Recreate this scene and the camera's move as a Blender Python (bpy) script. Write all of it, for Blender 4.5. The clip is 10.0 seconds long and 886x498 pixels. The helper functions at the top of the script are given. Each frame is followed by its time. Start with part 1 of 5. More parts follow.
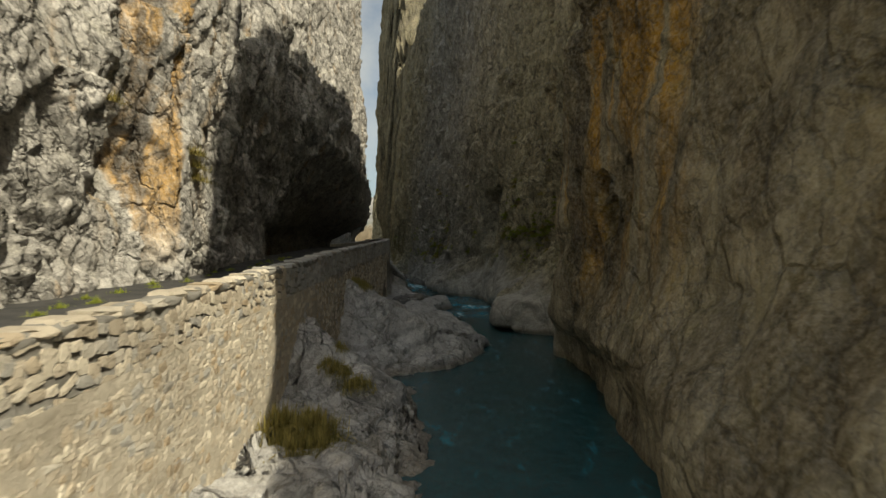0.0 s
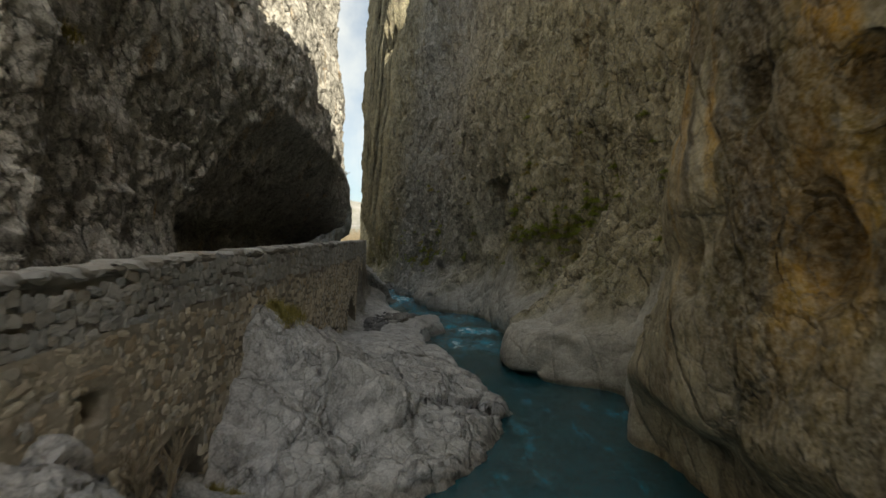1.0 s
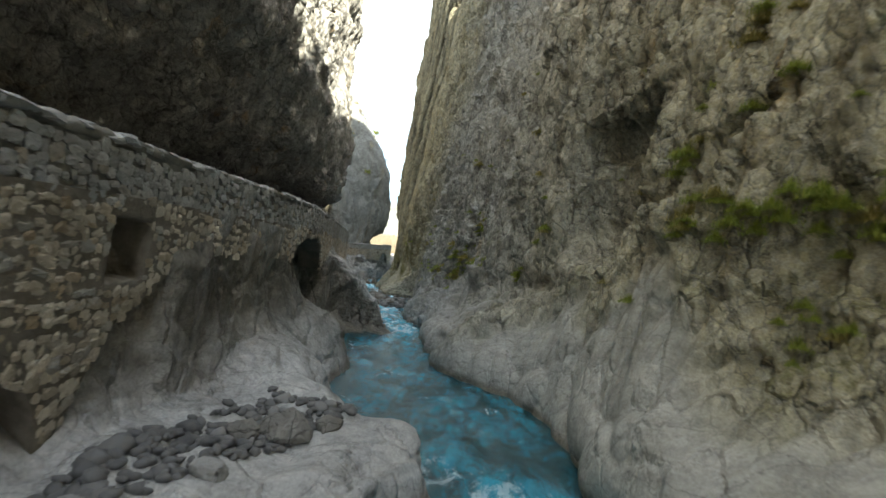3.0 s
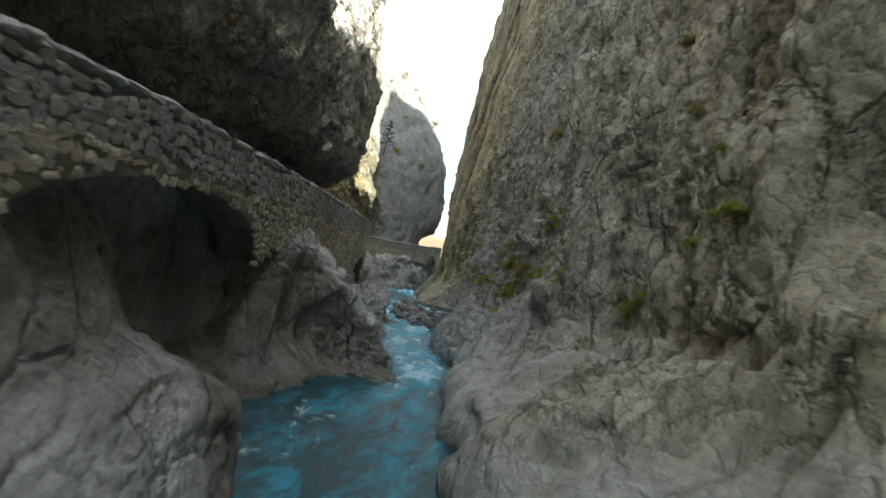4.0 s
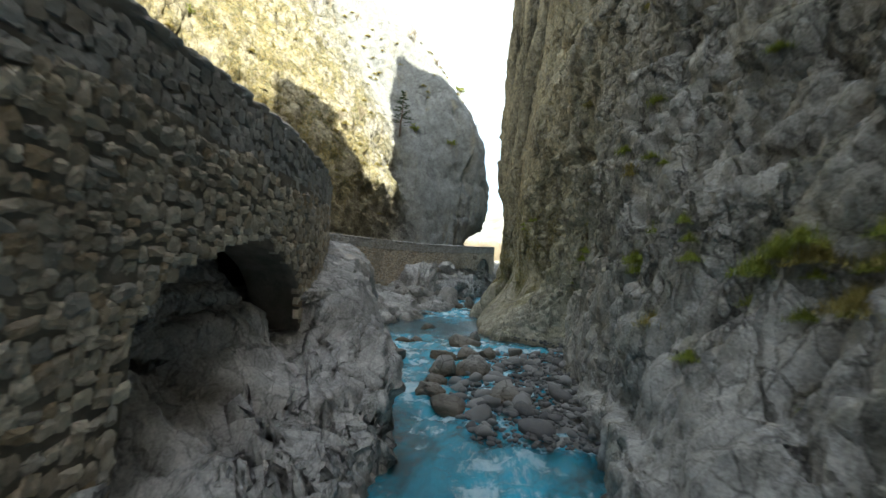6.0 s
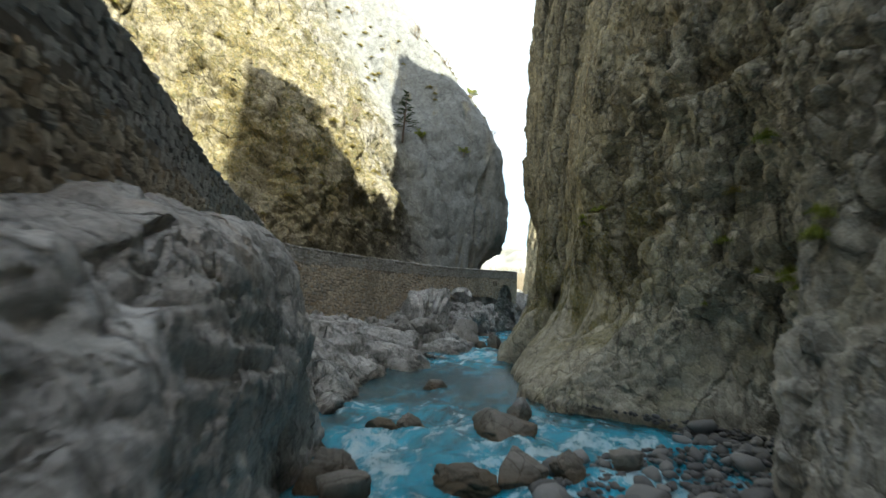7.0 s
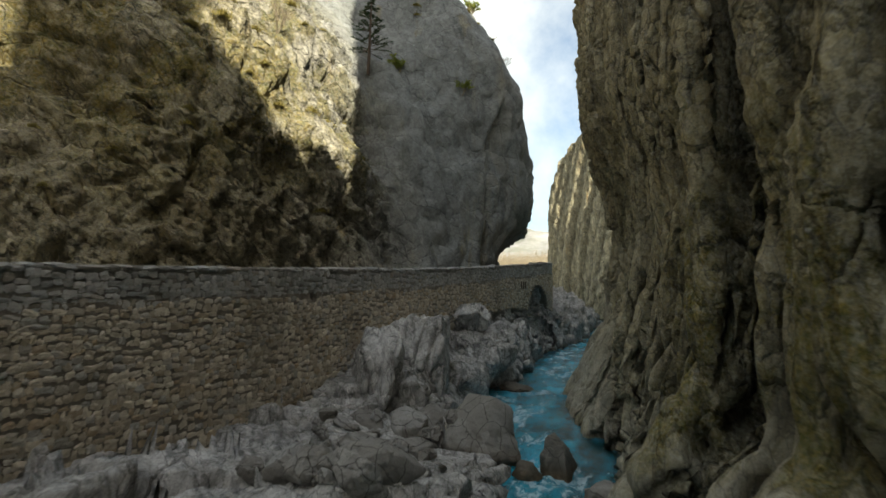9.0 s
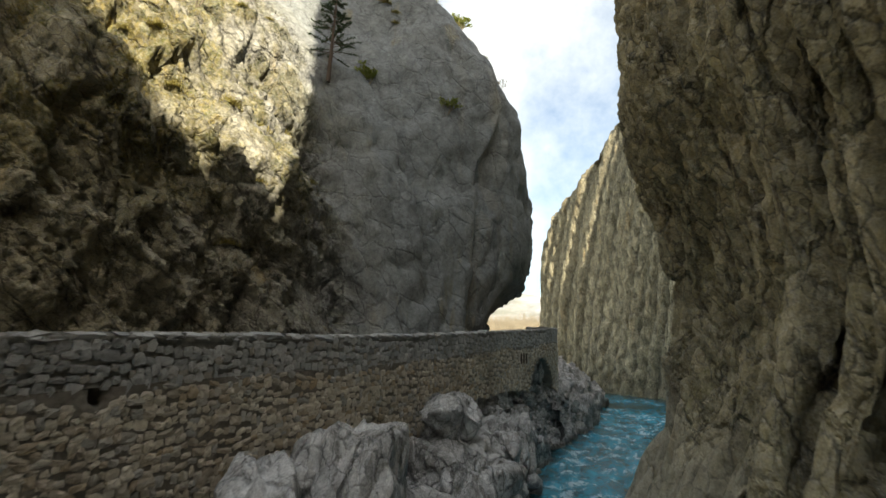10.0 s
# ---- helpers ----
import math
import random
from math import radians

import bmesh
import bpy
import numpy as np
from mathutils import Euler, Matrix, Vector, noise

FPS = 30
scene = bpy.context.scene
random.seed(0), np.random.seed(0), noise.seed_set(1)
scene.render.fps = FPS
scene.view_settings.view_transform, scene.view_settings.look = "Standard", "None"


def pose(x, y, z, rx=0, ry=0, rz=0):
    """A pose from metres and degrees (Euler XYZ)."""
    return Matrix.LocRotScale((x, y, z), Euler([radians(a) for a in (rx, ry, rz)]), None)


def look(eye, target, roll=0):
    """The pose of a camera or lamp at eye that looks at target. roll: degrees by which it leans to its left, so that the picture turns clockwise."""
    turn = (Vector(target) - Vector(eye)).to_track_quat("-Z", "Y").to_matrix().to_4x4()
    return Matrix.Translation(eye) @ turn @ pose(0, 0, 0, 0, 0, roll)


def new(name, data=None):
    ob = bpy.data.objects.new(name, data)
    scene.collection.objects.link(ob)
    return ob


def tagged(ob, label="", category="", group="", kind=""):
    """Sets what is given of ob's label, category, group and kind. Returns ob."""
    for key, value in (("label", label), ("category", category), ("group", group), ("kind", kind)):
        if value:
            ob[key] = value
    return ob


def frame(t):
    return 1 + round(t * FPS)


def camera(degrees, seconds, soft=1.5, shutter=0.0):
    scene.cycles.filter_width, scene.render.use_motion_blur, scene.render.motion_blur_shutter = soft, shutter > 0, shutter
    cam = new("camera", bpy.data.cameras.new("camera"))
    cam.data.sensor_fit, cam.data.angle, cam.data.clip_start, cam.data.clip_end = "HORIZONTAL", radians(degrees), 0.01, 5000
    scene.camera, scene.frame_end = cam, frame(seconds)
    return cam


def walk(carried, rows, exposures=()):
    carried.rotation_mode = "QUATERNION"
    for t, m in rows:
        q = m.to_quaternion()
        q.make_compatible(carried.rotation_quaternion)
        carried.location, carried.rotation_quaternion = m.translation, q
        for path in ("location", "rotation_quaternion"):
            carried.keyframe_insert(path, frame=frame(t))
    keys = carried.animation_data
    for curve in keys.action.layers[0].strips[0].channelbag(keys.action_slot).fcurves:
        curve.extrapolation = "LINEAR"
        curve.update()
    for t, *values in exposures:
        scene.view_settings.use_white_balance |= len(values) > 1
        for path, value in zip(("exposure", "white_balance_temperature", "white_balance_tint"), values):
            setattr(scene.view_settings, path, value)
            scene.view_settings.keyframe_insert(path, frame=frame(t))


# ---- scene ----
cam = camera(81.7, 10.0, shutter=0.14)
PATH = [
    (0, (0.384, -0.685, 7.403), (0.329, 9.314, 7.522), -0.59),
    (0.5, (0.345, 4.14, 7.324), (0.38, 14.139, 7.493), 0.7),
    (1, (0.372, 8.667, 7.415), (0.487, 18.663, 7.659), -0.11),
    (1.5, (0.644, 13.767, 7.321), (0.724, 23.762, 7.61), 1.09),
    (2, (0.952, 18.428, 7.349), (0.917, 28.423, 7.663), 3.2),
    (2.5, (1.261, 23.611, 7.249), (0.901, 33.596, 7.658), 5.14),
    (2.7, (1.274, 25.569, 7.156), (0.744, 35.543, 7.64), 6.36),
    (3.8, (0.93, 36.867, 7.597), (-0.895, 46.69, 8.013), 13.52),
    (4, (0.608, 39.238, 7.523), (-1.402, 49.024, 7.958), 13.44),
    (4.5, (-0.541, 45.142, 7.593), (-2.921, 54.844, 8.051), 12.49),
    (5, (-1.782, 50.089, 7.614), (-4.372, 59.736, 8.096), 10.81),
    (5.5, (-3.115, 55.29, 7.348), (-5.889, 64.884, 7.854), 7.13),
    (5.7, (-3.707, 57.225, 7.273), (-6.507, 66.813, 7.759), 5.64),
    (6.8, (-7.041, 67.924, 6.546), (-10.087, 77.404, 7.475), 3.77),
    (7, (-7.689, 70.266, 6.711), (-10.834, 79.688, 7.864), 3.58),
    (7.5, (-9.172, 75.42, 7.815), (-12.528, 84.758, 9.056), 3.11),
    (8, (-10.446, 79.929, 8.721), (-13.92, 89.258, 9.671), 2.62),
    (8.5, (-11.717, 84.483, 9.059), (-15.201, 93.833, 9.73), 1.62),
    (9, (-12.962, 88.63, 9.124), (-16.276, 98.027, 9.966), 0.5),
    (9.5, (-14.272, 93.108, 9.408), (-17.337, 102.549, 10.621), 0.67),
    (10, (-15.294, 97.063, 9.72), (-18.315, 106.38, 11.736), 1.78),
]
walk(cam, [(t, look(eye, target, roll)) for t, eye, target, roll in PATH],
     ((0, -0.1, 7350, 3), (0.6, 0.0, 7350, 3), (1.2, 1.0, 7200, 4), (2.0, 1.62, 6800, 3), (3.0, 1.88, 6600, 1), (4.0, 1.78, 6500, 1), (4.5, 1.95, 6400, 1), (5.0, 2.06, 6400, 1), (5.5, 1.82, 6400, 1), (6.0, 1.72, 6400, 1), (7.2, 1.36, 6400, 1), (8.3, 0.8, 6700, 2), (9, 0.92, 6950, 2), (10, 1.12, 7000, 4)))

# ---- world, sun ----
SUN_AZ, SUN_EL = (0.69, -0.72), radians(43)
world = bpy.data.worlds.new("sky")
scene.world = world
world.use_nodes = True
wn = world.node_tree.nodes
sky = wn.new("ShaderNodeTexSky")
sky.sky_type, sky.sun_disc = "NISHITA", False
sky.sun_elevation, sky.sun_rotation = SUN_EL, math.atan2(SUN_AZ[0], SUN_AZ[1])
sky.air_density, sky.dust_density, sky.ozone_density = 1.0, 2.0, 1.0
wn["Background"].inputs["Strength"].default_value = 0.13
# thin high cloud: white veils over the blue
wl = world.node_tree.links
way = wn.new("ShaderNodeTexCoord")
veil = wn.new("ShaderNodeTexNoise")
veil.inputs["Scale"].default_value, veil.inputs["Detail"].default_value, veil.inputs["Roughness"].default_value = 2.2, 7, 0.6
wl.new(way.outputs["Generated"], veil.inputs["Vector"])
amount = wn.new("ShaderNodeMapRange")
for slot, value in zip((1, 2, 3, 4), (0.42, 0.66, 0.05, 0.9)):
    amount.inputs[slot].default_value = value
wl.new(veil.outputs[0], amount.inputs[0])
blend = wn.new("ShaderNodeMix")
blend.data_type = "RGBA"
blend.inputs[7].default_value = (5.6, 5.7, 5.8, 1)
wl.new(amount.outputs[0], blend.inputs[0])
wl.new(sky.outputs[0], blend.inputs[6])
wl.new(blend.outputs[2], wn["Background"].inputs["Color"])
lamp = bpy.data.lights.new("sun", "SUN")
lamp.energy, lamp.angle, lamp.color = 5.0, radians(0.6), (1.0, 0.93, 0.82)
sun = new("sun", lamp)
h = math.hypot(*SUN_AZ)
sun.matrix_world = look((SUN_AZ[0] / h * math.cos(SUN_EL), SUN_AZ[1] / h * math.cos(SUN_EL), math.sin(SUN_EL)), (0, 0, 0)) @ Matrix.Translation((0, 0, 200))


# ---- number tools ----
_rng = np.random.RandomState(7)
_perm = np.concatenate([_rng.permutation(256)] * 3)
_grad = _rng.normal(size=(256, 3))
_grad /= np.linalg.norm(_grad, axis=1)[:, None]
_rand = _rng.rand(256, 4)


def _cell(i, j, k):
    return _perm[_perm[_perm[i & 255] + (j & 255)] + (k & 255)]


def pnoise(p):
    """Gradient noise at points (n, 3), about -0.7 to 0.7."""
    f = np.floor(p).astype(int)
    d = p - f
    w = d * d * d * (d * (d * 6 - 15) + 10)
    out = 0.0
    for a in (0, 1):
        for b in (0, 1):
            for c in (0, 1):
                g = _grad[_cell(f[:, 0] + a, f[:, 1] + b, f[:, 2] + c)]
                v = g[:, 0] * (d[:, 0] - a) + g[:, 1] * (d[:, 1] - b) + g[:, 2] * (d[:, 2] - c)
                out = out + v * np.where(a, w[:, 0], 1 - w[:, 0]) * np.where(b, w[:, 1], 1 - w[:, 1]) * np.where(c, w[:, 2], 1 - w[:, 2])
    return out


def fbm(p, octaves=4, gain=0.5):
    out, amp = 0.0, 1.0
    for o in range(octaves):
        out = out + amp * pnoise(p * 2.03 ** o + 17.3 * o)
        amp *= gain
    return out


def facets(p):
    """Broken blocks: a height for each block's tilted face, and how near a crack is (0 on it)."""
    f = np.floor(p).astype(int)
    d1 = np.full(len(p), 9.0)
    d2 = d1.copy()
    best = np.zeros(len(p), int)
    off = np.zeros_like(p)
    for a in (-1, 0, 1):
        for b in (-1, 0, 1):
            for c in (-1, 0, 1):
                cell = _cell(f[:, 0] + a, f[:, 1] + b, f[:, 2] + c)
                v = f + np.array((a, b, c)) + _rand[cell, :3] - p
                d = (v * v).sum(1)
                near = d < d1
                d2 = np.where(near, d1, np.minimum(d2, d))
                best = np.where(near, cell, best)
                off = np.where(near[:, None], v, off)
                d1 = np.where(near, d, d1)
    height = (_rand[best, 3] - 0.5) + (off * _grad[best]).sum(1) * 0.9
    return height, np.clip((np.sqrt(d2) - np.sqrt(d1)) / 0.12, 0, 1)


def curve(table, q):
    """Smooth curve through (place, value) pairs, with no overshoot."""
    x, v = np.array(table[0::2], float), np.array(table[1::2], float)
    q = np.clip(q, x[0], x[-1])
    step = np.diff(v) / np.diff(x)
    m = np.zeros(len(x))
    same = step[:-1] * step[1:] > 0
    m[1:-1][same] = 2 * step[:-1][same] * step[1:][same] / (step[:-1] + step[1:])[same]
    m[0], m[-1] = step[0], step[-1]
    i = np.clip(np.searchsorted(x, q) - 1, 0, len(x) - 2)
    hh = x[i + 1] - x[i]
    t = (q - x[i]) / hh
    return (1 + 2 * t) * (1 - t) ** 2 * v[i] + t * (1 - t) ** 2 * hh * m[i] + t * t * (3 - 2 * t) * v[i + 1] + t * t * (t - 1) * hh * m[i + 1]


def bump(a, lo, hi, soft):
    """1 between lo and hi, falling to 0 over soft."""
    s = lambda t: np.clip(t, 0, 1) ** 2 * (3 - 2 * np.clip(t, 0, 1))
    return s((a - lo + soft) / soft) * s((hi + soft - a) / soft)


def normals(P):
    du, dv = np.gradient(P, axis=0), np.gradient(P, axis=1)
    n = np.cross(du, dv)
    return n / (np.linalg.norm(n, axis=2, keepdims=True) + 1e-9)


def mesh_from(name, verts, faces, smooth=True):
    me = bpy.data.meshes.new(name)
    faces = np.asarray(faces, np.int32)
    k = faces.shape[1]
    me.vertices.add(len(verts))
    me.vertices.foreach_set("co", np.asarray(verts, np.float32).ravel())
    me.loops.add(faces.size)
    me.loops.foreach_set("vertex_index", faces.ravel())
    me.polygons.add(len(faces))
    me.polygons.foreach_set("loop_start", np.arange(0, faces.size, k, dtype=np.int32))
    me.polygons.foreach_set("use_smooth", np.full(len(faces), smooth))
    me.update(calc_edges=True)
    me.validate()
    return me


def grid_faces(n, m):
    i = np.arange(n * m).reshape(n, m)
    return np.stack([i[:-1, :-1], i[1:, :-1], i[1:, 1:], i[:-1, 1:]], -1).reshape(-1, 4)


def sheet(name, P, mat, parent=None, smooth=True):
    me = mesh_from(name, P.reshape(-1, 3), grid_faces(*P.shape[:2]), smooth)
    me.materials.append(mat)
    ob = new(name, me)
    ob.parent = parent
    return ob


def part(name, bm, material, parent=None, label=""):
    me = bpy.data.meshes.new(name)
    bm.to_mesh(me)
    bm.free()
    if material:
        me.materials.append(material)
    ob = new(name, me)
    ob.parent = parent
    return tagged(ob, label)


def ridge(p, sharp=3.0):
    """1 along winding crests, falling off sharply."""
    return np.clip(1 - 2.6 * np.abs(pnoise(p)), 0, 1) ** sharp


def saw(s, drop=0.14):
    """Ledges: a slow rise and a sudden fall, -0.5 to 0.5, once a unit."""
    f = s - np.floor(s)
    return np.where(f < 1 - drop, f / (1 - drop), (1 - f) / drop) - 0.5


def roughen(P, out, big=0.5, mid=0.25, block=0.2, small=0.08, worn=None, stretch=1.8, seed=0.0, dip=0.45, ribs=None, cell=0.55):
    """Pushes a sheet of rock in and out along its face; out: +1 or -1, the way the face looks along x. worn: 0 broken to 1 polished.
    dip: slant of the bedding; ribs: 0 to 1, upright slabs standing proud."""
    n = normals(P)
    n = n * np.sign((n * np.array((out, 0, 0.3))).sum(2, keepdims=True) + 1e-9)
    p = P.reshape(-1, 3) + seed
    worn = np.zeros(len(p)) if worn is None else worn.ravel()
    rough = 1 - worn
    block = np.ravel(block) if np.ndim(block) else block
    tall = p * np.array((1, 1, 1 / stretch))
    h = (1 - 0.4 * worn) * big * fbm(tall * 0.16, 3) + (1 - 0.6 * worn) * 0.6 * mid * fbm(tall * 0.42 + 5, 2)
    warp = p + 0.16 * np.stack([fbm(p * 1.1, 2), fbm(p * 1.1 + 9, 2), fbm(p * 1.1 + 21, 2)], 1)
    slant = np.stack([warp[:, 0], warp[:, 1] + dip * warp[:, 2], (warp[:, 2] - dip * warp[:, 1]) / stretch], 1)
    f1, c1 = facets(slant * cell)
    f2, c2 = facets(slant * cell * 3.0 + 3)
    h += rough * block * (0.75 * f1 + 0.26 * f2 - 0.2 * (1 - c1) - 0.12 * (1 - c2))
    bed = (dip * p[:, 1] + p[:, 2]) * 0.36 / stretch ** 0.5 + 0.9 * fbm(p * 0.2 + 60, 3)
    joint = (p[:, 1] - 0.3 * dip * p[:, 2] + 0.5 * p[:, 0]) * 0.42 + 0.8 * fbm(tall * 0.22 + 50, 3)
    where1, where2 = (np.clip(0.5 + 1.6 * fbm(p * 0.3 + k, 2), 0, 1) for k in (33, 44))
    h += rough * block * (1.5 * saw(bed, 0.05) * where1 + 1.5 * saw(joint, 0.05) * where2 + 0.5 * saw(bed * 3.3 + 0.5 * f1, 0.1) * where2 + 0.55 * saw(joint * 3.7 + 0.5 * f1, 0.1) * where1 + 0.22 * saw(bed * 9 + f1 + f2, 0.2))
    h -= rough * block * 0.55 * ridge(slant * np.array((0.5, 0.9, 0.25)), 6) + rough * block * 0.3 * ridge(slant * np.array((1.1, 2.2, 0.7)) + 40, 5)
    h += worn * (0.30 * fbm(p * np.array((0.6, 0.4, 0.4)) + 31, 2) - 0.22 * ridge(p * np.array((0.5, 0.45, 0.3)) + 11, 2.5) + 0.04 * block * f1 - 0.10 * ridge(slant * 0.45 + 70, 14))
    roughen.grooves = np.zeros(len(p))
    if ribs is not None:
        # upright slabs of uneven depth, parted by narrow grooves
        for scale, deep, k in ((0.75, 0.85, 0), (1.9, 0.42, 90)):
            lean = (p[:, 1] + 0.12 * p[:, 2] + 1.1 * np.exp(-np.clip(p[:, 2] - 8, -3, 40) / 3.0)) * scale + 0.30 * pnoise(p * np.array((0.0, 0.15, 0.06)) + k) + 0.05 * pnoise(p * np.array((0.0, 0.6, 0.5)) + k)
            which = np.floor(lean).astype(int)
            f = lean - which
            edge = np.minimum(f, 1 - f)
            level = _rand[(which * 37) & 255, 0] - 0.5 + 0.5 * pnoise(np.stack([which * 3.7, which * 1.3, p[:, 2] * 0.12], 1))
            h += ribs.ravel() * deep * (level * np.clip(edge / 0.12, 0, 1) - 0.95 * np.exp(-(edge / 0.13) ** 2) + 0.35 * (f - 0.5))
            roughen.grooves = np.maximum(roughen.grooves, np.clip(ribs.ravel(), 0, 1) * (0.9 if deep > 0.5 else 0.65) * np.exp(-(edge / 0.15) ** 2))
    h += small * (0.3 + 0.7 * rough) * fbm(p * 2.2, 3, 0.6)
    return P + n * h.reshape(P.shape[:2])[..., None]


# ---- materials ----
class Mat:
    """A node material, wired in short."""

    def __init__(self, name, rough=0.85, spec=0.3):
        self.m = bpy.data.materials.new(name)
        self.m.use_nodes = True
        self.t = self.m.node_tree
        self.b = self.t.nodes["Principled BSDF"]
        self.b.inputs["Roughness"].default_value = rough
        self.b.inputs["Specular IOR Level"].default_value = spec
        self.geo = self.t.nodes.new("ShaderNodeNewGeometry")
        self.dip = 0.0

    def put(self, a, b):
        self.t.links.new(a, b)

    def scaled(self, s, shift=(0, 0, 0)):
        n = self.t.nodes.new("ShaderNodeMapping")
        n.inputs["Scale"].default_value = s
        n.inputs["Location"].default_value = shift
        place = self.geo.outputs["Position"]
        if self.dip:
            turn = self.t.nodes.new("ShaderNodeMapping")
            turn.inputs["Rotation"].default_value = (self.dip, 0, 0)
            self.put(place, turn.inputs[0])
            place = turn.outputs[0]
        self.put(place, n.inputs[0])
        return n.outputs[0]

    def noise(self, s, detail=6, rough=0.6, shift=(0, 0, 0), distort=0.0):
        n = self.t.nodes.new("ShaderNodeTexNoise")
        s = (s, s, s) if isinstance(s, (int, float)) else s
        n.inputs["Scale"].default_value, n.inputs["Detail"].default_value, n.inputs["Roughness"].default_value = 1.0, detail, rough
        n.inputs["Distortion"].default_value = distort
        self.put(self.scaled(s, shift), n.inputs["Vector"])
        return n.outputs[0]

    def fractures(self, s, bend=0.35, shift=(0, 0, 0)):
        """Distance to winding cracks, at s cells a metre."""
        n = self.t.nodes.new("ShaderNodeTexNoise")
        n.inputs["Scale"].default_value, n.inputs["Detail"].default_value, n.inputs["Roughness"].default_value = 1.3, 5, 0.65
        place = self.scaled(s, shift)
        self.put(place, n.inputs["Vector"])
        add = self.t.nodes.new("ShaderNodeVectorMath")
        add.operation = "MULTIPLY_ADD"
        add.inputs[1].default_value = (bend * 2, bend * 2, bend * 2)
        self.put(n.outputs["Color"], add.inputs[0])
        self.put(place, add.inputs[2])
        v = self.t.nodes.new("ShaderNodeTexVoronoi")
        v.feature = "DISTANCE_TO_EDGE"
        v.inputs["Scale"].default_value = 1.0
        self.put(add.outputs[0], v.inputs["Vector"])
        return v.outputs["Distance"]

    def chips(self, s, bend=0.3, shift=(0, 0, 0)):
        """Flat broken faces, s a metre: a height that tilts from face to face, and a random number for each."""
        n = self.t.nodes.new("ShaderNodeTexNoise")
        n.inputs["Scale"].default_value, n.inputs["Detail"].default_value = 1.1, 3
        place = self.scaled(s, shift)
        self.put(place, n.inputs["Vector"])
        add = self.t.nodes.new("ShaderNodeVectorMath")
        add.operation = "MULTIPLY_ADD"
        add.inputs[1].default_value = (bend * 2, bend * 2, bend * 2)
        self.put(n.outputs["Color"], add.inputs[0])
        self.put(place, add.inputs[2])
        v = self.t.nodes.new("ShaderNodeTexVoronoi")
        v.inputs["Scale"].default_value = 1.0
        self.put(add.outputs[0], v.inputs["Vector"])
        off, way, dot = (self.t.nodes.new("ShaderNodeVectorMath") for _ in range(3))
        off.operation, way.operation, dot.operation = "SUBTRACT", "SUBTRACT", "DOT_PRODUCT"
        self.put(add.outputs[0], off.inputs[0])
        self.put(v.outputs["Position"], off.inputs[1])
        self.put(v.outputs["Color"], way.inputs[0])
        way.inputs[1].default_value = (0.5, 0.5, 0.5)
        self.put(off.outputs[0], dot.inputs[0])
        self.put(way.outputs[0], dot.inputs[1])
        split = self.t.nodes.new("ShaderNodeSeparateXYZ")
        self.put(v.outputs["Color"], split.inputs[0])
        return dot.outputs["Value"], split.outputs[0]

    def span(self, v, lo, hi, a=0.0, b=1.0):
        n = self.t.nodes.new("ShaderNodeMapRange")
        for k, x in zip((1, 2, 3, 4), (lo, hi, a, b)):
            n.inputs[k].default_value = x
        self.put(v, n.inputs[0])
        return n.outputs[0]

    def calc(self, op, a, b=0.0):
        n = self.t.nodes.new("ShaderNodeMath")
        n.operation = op
        for k, x in enumerate((a, b)):
            if isinstance(x, (int, float)):
                n.inputs[k].default_value = x
            else:
                self.put(x, n.inputs[k])
        return n.outputs[0]

    def mix(self, f, a, b, kind="MIX"):
        n = self.t.nodes.new("ShaderNodeMix")
        n.data_type, n.blend_type = "RGBA", kind
        for k, x in ((0, f), (6, a), (7, b)):
            if isinstance(x, (int, float)):
                n.inputs[k].default_value = x
            elif isinstance(x, tuple):
                n.inputs[k].default_value = (*x, 1)
            else:
                self.put(x, n.inputs[k])
        return n.outputs[2]

    def axis(self, k):
        n = self.t.nodes.new("ShaderNodeSeparateXYZ")
        self.put(self.geo.outputs["Position"], n.inputs[0])
        return n.outputs[k]

    def island(self):
        return self.geo.outputs["Random Per Island"]

    def each(self):
        return self.t.nodes.new("ShaderNodeObjectInfo").outputs["Random"]

    def done(self, colour, height=None, depth=0.05, strength=0.7):
        if isinstance(colour, tuple):
            self.b.inputs["Base Color"].default_value = (*colour, 1)
        else:
            self.put(colour, self.b.inputs["Base Color"])
        if height is not None:
            n = self.t.nodes.new("ShaderNodeBump")
            n.inputs["Distance"].default_value, n.inputs["Strength"].default_value = depth, strength
            self.put(height, n.inputs["Height"])
            self.put(n.outputs[0], self.b.inputs["Normal"])
        return self.m


